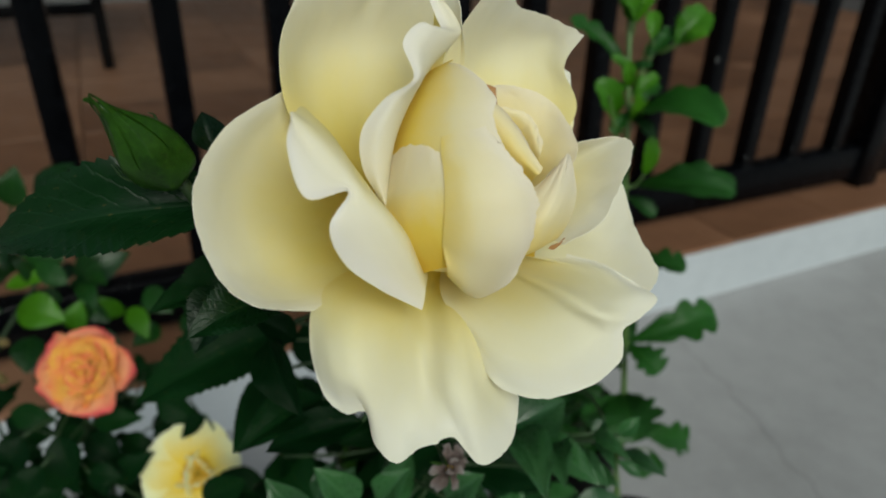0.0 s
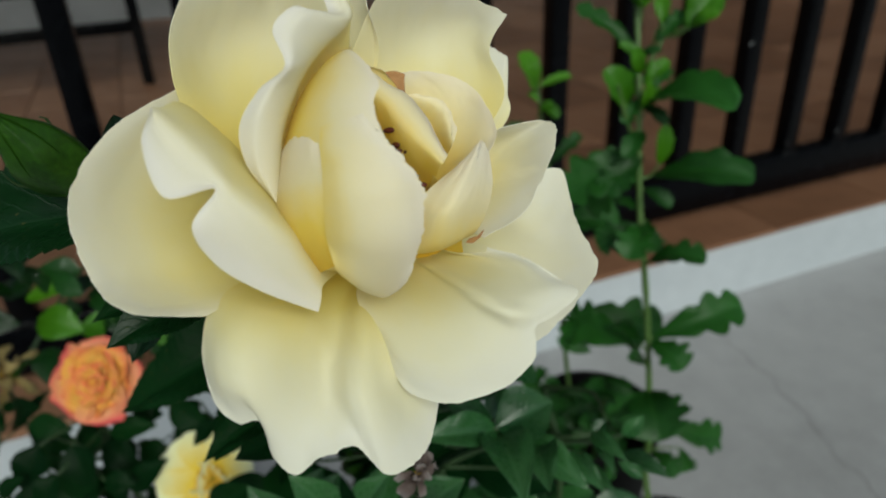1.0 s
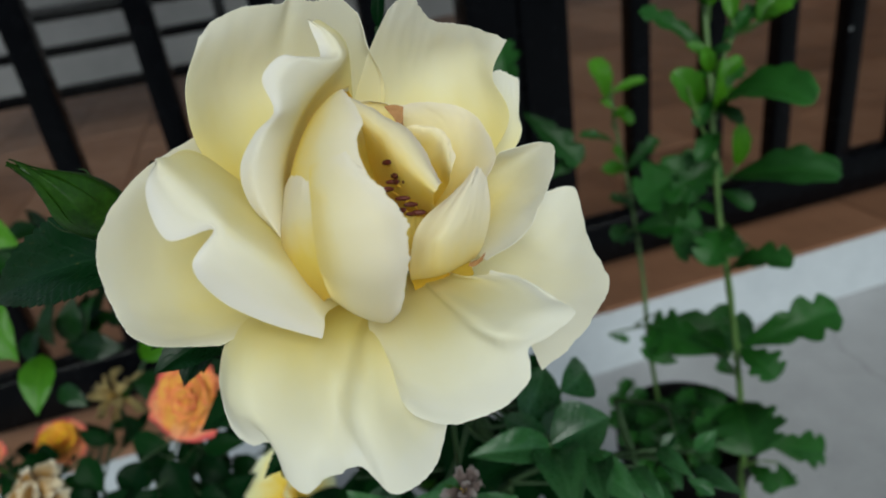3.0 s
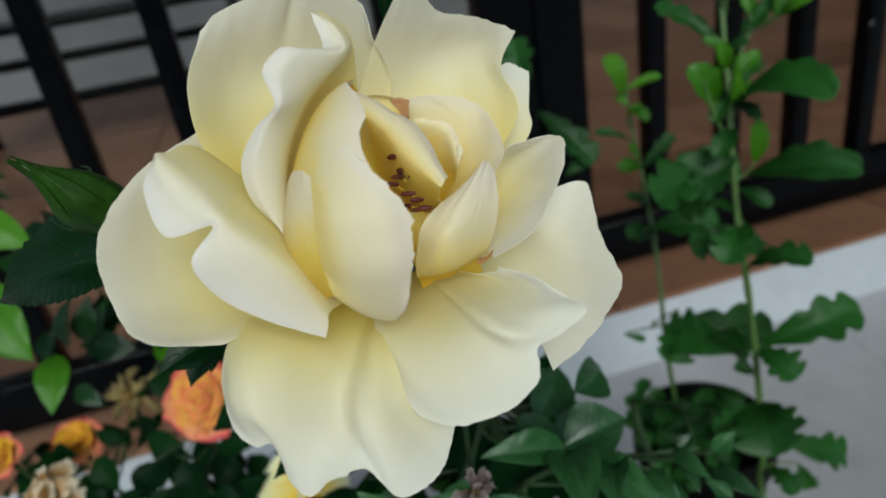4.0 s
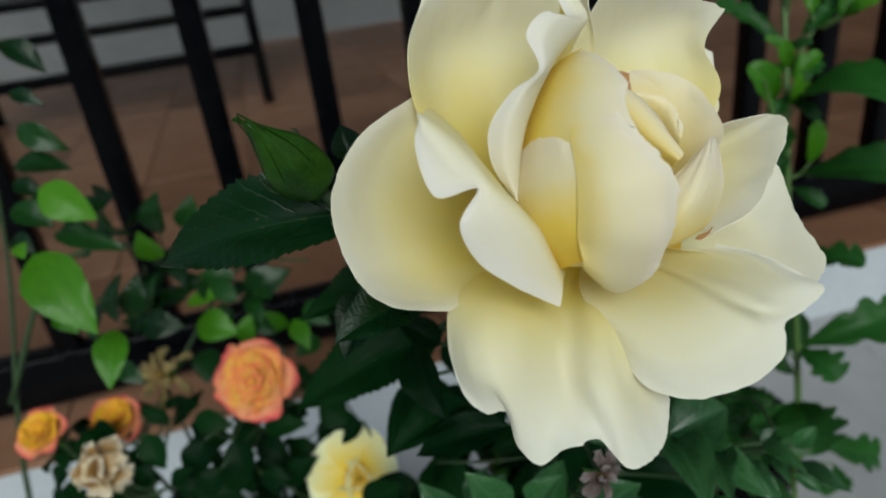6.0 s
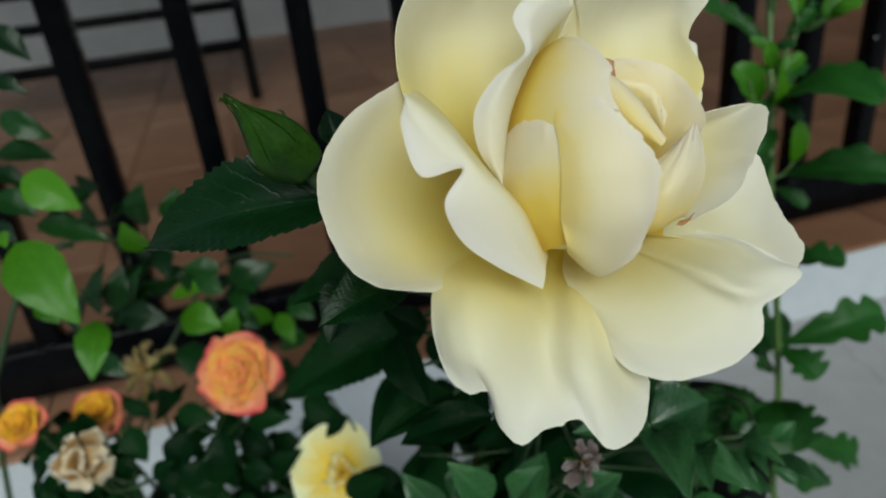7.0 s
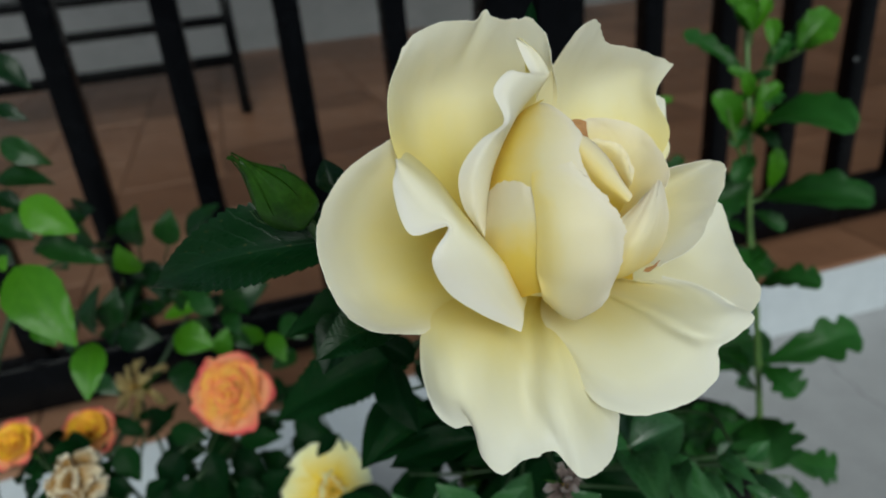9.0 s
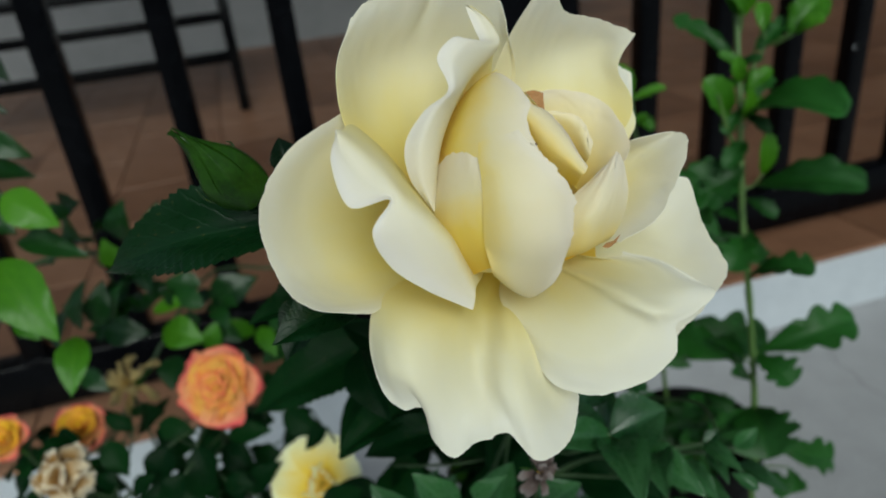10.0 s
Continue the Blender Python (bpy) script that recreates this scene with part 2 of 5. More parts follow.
def concrete_material():
    m = Mat("worn_concrete", 0.8, spec=0.35)
    big, mid, fine = m.noise(2.2, 5.0), m.noise(14.0, 6.0, 0.7), m.noise(160.0, 4.0)
    tone = m.math("ADD", m.math("ADD", m.math("MULTIPLY", big, 0.5), m.math("MULTIPLY", mid, 0.35)), m.math("MULTIPLY", fine, 0.15))
    col = m.ramp(tone, (0.3, (0.27, 0.267, 0.27)), (0.5, (0.365, 0.362, 0.37)), (0.72, (0.45, 0.447, 0.455)))
    spots = m.math("GREATER_THAN", m.noise(55.0, 2.0), 0.74)
    col = m.mix(m.math("MULTIPLY", spots, 0.35), col, (0.10, 0.095, 0.09))
    m.color(col)
    m.rough(mid, 0.7, 0.95)
    m.bump(m.math("ADD", mid, fine), 0.25, 0.002)
    return m.m


def tile_material():
    m = Mat("terracotta_tile", 0.35, spec=0.3)
    rnd = m.node("ObjectInfo").outputs["Random"]
    tone = m.math("ADD", m.math("MULTIPLY", m.noise(5.0, 6.0, 0.65), 0.7), m.math("MULTIPLY", rnd, 0.3))
    col = m.ramp(tone, (0.25, (0.122, 0.057, 0.031)), (0.5, (0.212, 0.104, 0.059)), (0.78, (0.315, 0.170, 0.104)))
    m.color(col)
    m.rough(m.noise(18.0, 5.0), 0.22, 0.5)
    m.bump(m.noise(90.0), 0.08, 0.0006)
    return m.m


CONCRETE, TILE = concrete_material(), tile_material()
GROUT = plain("grout", (0.12, 0.065, 0.045), (0.18, 0.11, 0.08), 0.9, 60.0)

# ---- the porch: its long side runs along HOUSE's x axis, away from the viewer along y ----
HOUSE = pose(0, 0, 0, 0, 0, 26.12)
TILE_Z, NOSING = 0.132, 0.88


def house_mesh(name, bm, mat, label, smooth=False):
    ob = new(name, finish(bm, name, mat, smooth))
    ob.matrix_basis = HOUSE
    return tagged(ob, label, kind="structure")


bm = bmesh.new()
bmesh.ops.create_grid(bm, x_segments=40, y_segments=40, size=60.0)
ground = tagged(new("ground", finish(bm, "ground", CONCRETE, False)), "worn grey concrete yard floor with a hairline crack", "ground", kind="structure")

# hairline crack, a shallow dark strip that follows a crooked line
bm = bmesh.new()
line = spline([(0.90, 0.80, 0), (0.884, 0.716, 0), (0.868, 0.619, 0), (0.848, 0.551, 0), (0.83, 0.49, 0), (0.81, 0.413, 0), (0.80, 0.30, 0)], 60)
prev = None
for i, p in enumerate(line):
    jit = 0.016 * noise.noise(p * 22) + 0.006 * noise.noise(p * 80)
    w = 0.0005 + 0.0016 * abs(noise.noise(p * 60))
    pair = [bm.verts.new((p.x + jit + s * w, p.y, 0.0006)) for s in (-1, 1)]
    if prev:
        bm.faces.new((prev[0], prev[1], pair[1], pair[0]))
    prev = pair
crack = new("crack", finish(bm, "crack", CRACK, False))
crack.parent = ground
crack.matrix_basis = HOUSE

# porch slab with a white-painted riser; the tiles lie on it
bm = bmesh.new()
box(bm, -4.0, NOSING + 0.012, -0.1, 6.0, 4.6, TILE_Z - 0.010)
house_mesh("porch_slab", bm, GROUT, "grey mortar bed of the raised porch floor")
bm = bmesh.new()
box(bm, -4.0, NOSING + 0.002, -0.1, 6.0, NOSING + 0.012, TILE_Z - 0.012)
house_mesh("riser", bm, WHITE_EDGE, "white-painted riser of the low porch step")

bm = bmesh.new()
box(bm, -4.0, 4.45, 0.0, 6.0, 4.65, 2.6)
house_mesh("wall_back", bm, WHITE_WALL, "greyish white back wall of the porch")
# unseen wall, added to keep side light off the right of the porch
bm = bmesh.new()
box(bm, 4.2, 0.9, 0.0, 4.4, 4.45, 2.6)
house_mesh("wall_right", bm, WHITE_WALL, "unseen greyish white wall added at the right to darken the porch")
# unseen wall behind the viewer, added to cut off light near the horizon
bm = bmesh.new()
box(bm, -9.0, -4.2, 0.0, 11.0, -4.0, 1.7)
house_mesh("wall_yard", bm, WHITE_WALL, "unseen grey-white wall added behind the viewer to block low sky")
# unseen slab, added overhead to hold skylight off the porch floor
bm = bmesh.new()
box(bm, -2.0, 0.55, 2.6, 6.4, 4.8, 2.75)
house_mesh("ceiling", bm, BLOCKER_PAINT, "unseen pale slab added over the porch to block the sky above")


# ---- iron fence with a double gate post, standing on the porch edge ----
def iron_fence():
    f = thing("fence", "black-painted iron fence of square upright bars on a bottom rail", "fence", HOUSE @ pose(0, 1.0, TILE_Z))
    b = 0.017

    def bar(x, top=1.5, half=b, name="bar"):
        bm = bmesh.new()
        box(bm, x - half, -half, 0.10, x + half, half, top, 0.0025)
        part(name, bm, BLACK_PAINT, f)
        bm = bmesh.new()  # uneven weld bead round the foot
        bmesh.ops.create_cone(bm, cap_ends=True, segments=14, radius1=half * 1.5, radius2=half * 1.15, depth=0.006, matrix=pose(x, 0, 0.1045))
        for v in bm.verts:
            v.co += v.co.normalized() * 0.003 * noise.noise(v.co * 160)
        part("weld", bm, BLACK_PAINT, f)

    for x0, x1 in ((-1.75, 0.355), (0.52, 2.6)):
        bm = bmesh.new()
        box(bm, x0, -0.022, 0.022, x1, 0.022, 0.102, 0.003)
        part("bottom_rail", bm, BLACK_PAINT, f)
        bm = bmesh.new()
        box(bm, x0, -0.020, 1.46, x1, 0.020, 1.50, 0.003)
        part("top_rail", bm, BLACK_PAINT, f)
    for x in [-0.217 - 0.146 * k for k in range(1, 10)] + [-0.217, -0.073, 0.080, 0.226] + [0.645 + 0.142 * k for k in range(13)]:
        bar(x, 1.47)
    for x in (0.395, 0.476):  # the two stiles where the leaves meet
        bm = bmesh.new()
        box(bm, x - 0.039, -0.030, 0.0, x + 0.039, 0.030, 1.52, 0.004)
        part("stile", bm, BLACK_PAINT, f)
    for x in (-1.75, 1.62, 2.6):
        bm = bmesh.new()
        box(bm, x - 0.035, -0.035, 0.0, x + 0.035, 0.035, 1.55, 0.004)
        part("post", bm, BLACK_PAINT, f)
    for x, z, r in ((1.052, 0.345, 0.0022), (1.195, 0.128, 0.0016), (1.335, 0.131, 0.0016)):
        bm = bmesh.new()
        bmesh.ops.create_icosphere(bm, subdivisions=2, radius=r, matrix=pose(x + 0.004, -0.0172, z) @ Matrix.Diagonal((1, 0.25, 1.6, 1)))
        part("paint_chip", bm, CHIP, f, "bare pale spot where the paint has flaked")
    return f


iron_fence()


# ---- a black metal stand on the porch ----
def metal_stand():
    s = thing("bench", "black metal bench frame with two rungs on the tiled porch", "bench", HOUSE @ pose(0, 2.84, TILE_Z))
    for x in (0.005, -1.1):
        for y in (0.0, 0.42):
            bm = bmesh.new()
            box(bm, x - 0.02, y - 0.02, 0.0, x + 0.02, y + 0.02, 0.46, 0.003)
            part("leg", bm, BLACK_PAINT, s)
    for z, half in ((0.212, 0.021), (0.358, 0.018)):
        bm = bmesh.new()
        box(bm, -1.08, -0.015, z - half, -0.015, 0.015, z + half, 0.003)
        part("rung", bm, BLACK_PAINT, s)
    bm = bmesh.new()
    box(bm, -1.14, -0.03, 0.46, 0.04, 0.45, 0.49, 0.005)
    part("seat", bm, BLACK_PAINT, s)


metal_stand()


# ---- plants: shared builders ----
def evened(points, n):
    """n points at even steps along a smooth curve."""
    fine = spline(points, 12 * n)
    run = [0.0]
    for p, q in zip(fine, fine[1:]):
        run.append(run[-1] + (q - p).length)
    out, k = [], 0
    for i in range(n):
        s = run[-1] * i / (n - 1)
        while k < len(run) - 2 and run[k + 1] < s:
            k += 1
        out.append(fine[k].lerp(fine[k + 1], min(1.0, (s - run[k]) / max(1e-9, run[k + 1] - run[k]))))
    return out


def sheet(bm, rows, nu, nv, ruffle=0.0, seed=0.0, round_rim=0.0, ragged=0.0, v0=0.0, v1=1.0, even=False):
    """A smooth curved sheet through rows of handles; UV y runs from the first row to the last. Returns the grid of vertices."""
    uv = bm.loops.layers.uv.verify()
    lines = [(evened if even else spline)(r, nu) for r in rows]
    grid = []
    for i in range(nu):
        u = 2 * i / (nu - 1) - 1
        col = spline([ln[i] for ln in lines], 41)
        end = 1 - round_rim * abs(u) ** 3
        nick = ragged * (0.5 + noise.noise(Vector((u * 9, seed, 0.3))) + 0.6 * noise.noise(Vector((u * 31, seed, 0.8))))
        pts = []
        for j in range(nv):
            s = j / (nv - 1) * (end - nick * (j / (nv - 1)) ** 8) * 40
            k = min(int(s), 39)
            pts.append(col[k].lerp(col[k + 1], s - k))
        grid.append(pts)
    for i in range(nu):
        for j in range(nv):
            a = grid[min(i + 1, nu - 1)][j] - grid[max(i - 1, 0)][j]
            b = grid[i][min(j + 1, nv - 1)] - grid[i][max(j - 1, 0)]
            n = a.cross(b)
            if n.length > 1e-12 and ruffle:
                p = grid[i][j]
                amp = ruffle * (j / (nv - 1)) ** 2
                q = Vector((i * 6.0 / nu, j * 3.0 / nv, seed))
                grid[i][j] = p + n.normalized() * amp * (noise.noise(q) + 0.4 * noise.noise(q * 2.7))
    vs = [[bm.verts.new(p) for p in col] for col in grid]
    for i in range(nu - 1):
        for j in range(nv - 1):
            f = bm.faces.new((vs[i][j], vs[i + 1][j], vs[i + 1][j + 1], vs[i][j + 1]))
            for lp, (x, y) in zip(f.loops, ((i, j), (i + 1, j), (i + 1, j + 1), (i, j + 1))):
                lp[uv].uv = (x / (nu - 1), v0 + (v1 - v0) * y / (nv - 1))
    return vs


def thicken(bm, t):
    """Gives an open sheet a second face t behind it and closes the rim, with the same UVs."""
    bm.normal_update()
    uv = bm.loops.layers.uv.verify()
    faces = bm.faces[:]
    border = [e for e in bm.edges if len(e.link_faces) == 1]
    for e in border:
        e.smooth = False
    back = {v: bm.verts.new(v.co - v.normal * min(t, 0.35 * min(e.calc_length() for e in v.link_edges))) for v in bm.verts[:]}
    for e in border:
        a, b = e.verts
        lp = next(q for q in e.link_faces[0].loops if q.edge == e)
        a, b = lp.vert, lp.link_loop_next.vert
        ua, ub = lp[uv].uv.copy(), lp.link_loop_next[uv].uv.copy()
        f = bm.faces.new((b, a, back[a], back[b]))
        for q, w in zip(f.loops, (ub, ua, ua, ub)):
            q[uv].uv = w
        f.edges[2].smooth = False
    for f in faces:
        vs = [q.vert for q in f.loops]
        us = [q[uv].uv.copy() for q in f.loops]
        g = bm.faces.new([back[v] for v in reversed(vs)])
        for q, w in zip(g.loops, reversed(us)):
            q[uv].uv = w


def blade(width, teeth=0, depth=0.0, fold=0.18, droop=0.16, lobes=0, tip=1.35, seed=0, nu=9, nv=24, bay=1.0, foot=1.35):
    """A leaf blade 1 long along y, its upper side to +z: widest below the middle, toothed or lobed margin."""
    bm = bmesh.new()
    uv = bm.loops.layers.uv.verify()
    grid = []
    for j in range(nv):
        t = j / (nv - 1)
        w = width / 2 * (math.sin(math.pi * t ** 0.86) ** 0.85 * (1 - 0.2 * t ** 3)) if 0 < t < 1 else 0.004
        if teeth:
            w *= 1 + depth * ((t * teeth) % 1.0 - 0.5)
        if lobes:  # wedge-shaped foot, then rounded lobes with deep bays between them
            full = width / 2 * (0.06 + 0.94 * math.sin(math.pi * min(1.0, t ** foot * 0.93)) ** 0.75 if 0 < t < 1 else 0.05)
            sides = [full * (1 - bay * sum(d * math.exp(-((t - c - shift) / 0.062) ** 2) for c, d in ((0.42, 0.32), (0.70, 0.42)))) for shift in (0.02 * seed - 0.03, 0.05 - 0.03 * seed)]
        row = []
        for i in range(nu):
            u = 2 * i / (nu - 1) - 1
            if lobes:
                w = sides[u > 0]
            lobe_back = (0.10 if lobes else -0.035) * abs(u) ** 2 * math.sin(math.pi * t)
            wave = (0.06 if lobes else 0.045) * noise.noise(Vector((u * 2, t * 5, seed * 3.7)))
            row.append(bm.verts.new((w * u, t + lobe_back, fold * w * abs(u) * 1.2 + droop * (t - t * t) + 0.05 * math.sin(math.pi * t) + wave * abs(u))))
        grid.append(row)
    for j in range(nv - 1):
        for i in range(nu - 1):
            f = bm.faces.new((grid[j][i], grid[j][i + 1], grid[j + 1][i + 1], grid[j + 1][i]))
            for lp, (x, y) in zip(f.loops, ((i, j), (i + 1, j), (i + 1, j + 1), (i, j + 1))):
                lp[uv].uv = (x / (nu - 1), y / (nv - 1))
    thicken(bm, 0.006)
    return bm


BLADES = {}


def blade_mesh(kind, width, mat, variant):
    """Blades alike in kind and width share one mesh."""
    w = round(width * 20) / 20
    key = (kind, w, mat.name, variant)
    if key not in BLADES:
        if kind == "lobed":
            bm = blade(w * 1.1, lobes=5, fold=0.30, droop=0.05 + 0.16 * variant, seed=variant, nu=11, nv=64)
        elif kind == "wavy":
            bm = blade(w, lobes=5, fold=0.35, droop=0.04 + 0.14 * variant, seed=variant, nu=9, nv=48, bay=0.34, foot=1.0)
        elif kind == "sharp":
            bm = blade(w, teeth=21, depth=0.11, fold=0.46, droop=0.10 + 0.08 * variant, seed=variant, nu=9, nv=93)
        else:
            bm = blade(w, teeth=14, depth=0.05, fold=0.2, droop=0.08 + 0.12 * variant, seed=variant, nu=7, nv=22)
        BLADES[key] = finish(bm, kind + "_blade", mat)
    return BLADES[key]


def place_leaf(parent, base, tip, width, kind, mat, facing, rng, name="leaf"):
    """A leaf from base to tip whose upper side looks towards facing."""
    base, tip = Vector(base), Vector(tip)
    y = (tip - base).normalized()
    z = (facing - facing.dot(y) * y).normalized()
    x = y.cross(z)
    s = (tip - base).length
    ob = new(name, blade_mesh(kind, width, mat, rng.randrange(3)))
    ob.parent = parent
    m = Matrix((x, y, z)).transposed().to_4x4()
    m.translation = base
    ob.matrix_basis = parent.matrix_world.inverted() @ m @ Matrix.Diagonal((s, s, s, 1))
    return ob


def stem(parent, points, r0, r1, mat=None, n=18, name="stem", label=""):
    bm = bmesh.new()
    inv = parent.matrix_world.inverted()
    tube(bm, [inv @ Vector(p) for p in points], r0, r1, n, 8, 0.25)
    return part(name, bm, mat or STEM, parent, label)


def pot_of(at, radius, height, label):
    p = thing("pot", label, "plant pot", pose(*at), "black pots on the concrete")
    bm = bmesh.new()
    profile = [(0.0, 0.0), (0.72, 0.0), (0.74, 0.01), (0.95, 0.90), (0.98, 0.905), (1.04, 0.91), (1.05, 1.0), (1.02, 1.01), (0.98, 1.0), (0.96, 0.92), (0.90, 0.80), (0.0, 0.80)]
    rings = [[bm.verts.new((radius * r * math.cos(k * math.tau / 40), radius * r * math.sin(k * math.tau / 40), height * z)) for k in range(40)] for r, z in profile if r > 0]
    for a, b in zip(rings, rings[1:]):
        for k in range(40):
            bm.faces.new((a[k], a[(k + 1) % 40], b[(k + 1) % 40], b[k]))
    bm.faces.new(list(reversed(rings[0])))
    bm.faces.new(rings[-1])
    part("body", bm, BLACK_POT, p)
    bm = bmesh.new()
    bmesh.ops.create_grid(bm, x_segments=24, y_segments=24, size=radius * 0.93)
    for v in bm.verts:
        r = max(abs(v.co.x), abs(v.co.y)) / max(1e-6, v.co.xy.length)
        v.co.xy *= r * 0.995
        v.co.z = height * 0.86 + 0.008 * noise.noise(v.co * 60) + 0.006 * noise.noise(v.co * 150)
    part("soil", bm, SOIL, p, "dark crumbly potting soil")
    return p


def petiole(parent, base, tip, path, r=0.0008, mat=None):
    """A thin stalk that carries on from a leaf's base to the nearest point of a shoot."""
    base, tip = Vector(base), Vector(tip)
    near = min(path, key=lambda p: (p - base).length + 0.6 * max(0.0, p.z - base.z + 0.01))
    if not 0.004 < (near - base).length < 0.07:
        return
    mid = (base + near) / 2 + (base - tip).normalized() * (near - base).length * 0.2 - Vector((0, 0, 0.1)) * (near - base).length
    bm = bmesh.new()
    inv = parent.matrix_world.inverted()
    tube(bm, [inv @ p for p in (near, mid, base)], r * 1.4, r, 9, 6)
    part("stalk", bm, mat or STEM, parent)


def small_bloom(plant, at, facing, radius, mat, rings, label, seed, spread=1.0, crumple=0.0, stamens=0, petal_width=1.0, cup=0.22, outer=None, rounded=0.0):
    """A smaller rose: rings of (count, tilt from the axis in degrees, length share), innermost first."""
    rng = random.Random(seed)
    z = Vector(facing).normalized()
    x = z.orthogonal().normalized()
    m = Matrix((x, z.cross(x), z)).transposed().to_4x4()
    m.translation = Vector(at)
    bm = bmesh.new()
    bmesh.ops.create_uvsphere(bm, u_segments=14, v_segments=8, radius=radius * 0.2, matrix=pose(0, 0, -radius * 0.2) @ Matrix.Diagonal((1, 1, 1.3, 1)))
    head = part("bloom", bm, SEPAL, plant, label)
    head.matrix_basis = plant.matrix_world.inverted() @ m
    turn = rng.uniform(0, 6)
    for count, tilt, share in rings:
        turn += 0.7
        for k in range(count):
            a = turn + k * math.tau / count + rng.uniform(-.12, .12)
            tl = radians(tilt + rng.uniform(-7, 7))
            ln = radius * share * rng.uniform(0.92, 1.06)
            w = petal_width * ln * (0.62 if tilt > 40 else 0.75) * math.sin(math.pi / max(3, count)) * 2.1
            out = Vector((math.cos(a), math.sin(a), 0))
            side = Vector((-math.sin(a), math.cos(a), 0))
            rows = []
            for v, wide, bend in ((0.0, 0.22, -0.30), (0.32, 0.74, -0.12), (0.62, 1.05, 0.02), (0.84, 1.02 - rounded, 0.18), (0.95, 0.84 - 1.5 * rounded, 0.30), (1.0, 0.56 - 2.4 * rounded, 0.38)):
                th = tl + bend * spread * (0.6 + 0.4 * tilt / 90)
                c = (out * math.sin(th) + Vector((0, 0, math.cos(th)))) * ln * v
                inward = (-out * math.cos(tl) + Vector((0, 0, math.sin(tl)))) * w * cup * wide
                rows.append([c + side * w * 0.5 * wide * e + inward * e * e + Vector([rng.uniform(-1, 1) * crumple * radius * v for _ in range(3)]) for e in (-1.0, -0.5, 0.0, 0.5, 1.0)])
            bm = bmesh.new()
            sheet(bm, rows, 17, 17, radius * 0.04, rng.uniform(0, 99), 0.09)
            thicken(bm, radius * 0.008)
            part("petal", bm, outer if outer and (count, tilt, share) == rings[-1] else mat, head)
    for k in range(stamens):
        a, r = k * 2.4, radius * 0.05 + radius * 0.22 * (k / stamens) ** 0.5
        tip = Vector((r * math.cos(a), r * math.sin(a), radius * rng.uniform(0.16, 0.34)))
        bm = bmesh.new()
        tube(bm, [tip * 0.3, tip * 0.7 + Vector((0, 0, radius * 0.03)), tip], radius * 0.008, radius * 0.006, 5, 5)
        bmesh.ops.create_icosphere(bm, subdivisions=1, radius=radius * 0.036, matrix=Matrix.Translation(tip) @ Matrix.Diagonal((1, 1, 0.7, 1)))
        part("stamen", bm, POLLEN, head)
    for k in range(5):
        a = k * math.tau / 5
        out, side = Vector((math.cos(a), math.sin(a), 0)), Vector((-math.sin(a), math.cos(a), 0))
        bm = bmesh.new()
        sheet(bm, [[out * r * radius + side * w * radius * e + Vector((0, 0, zz * radius)) for e in (-1, 0, 1)] for r, w, zz in ((0.16, 0.09, -0.2), (0.42, 0.1, -0.2), (0.66, 0.05, -0.34), (0.8, 0.01, -0.5))], 5, 8)
        thicken(bm, radius * 0.012)
        part("sepal", bm, SEPAL if mat != WITHERED else DRIED, head)
    return head


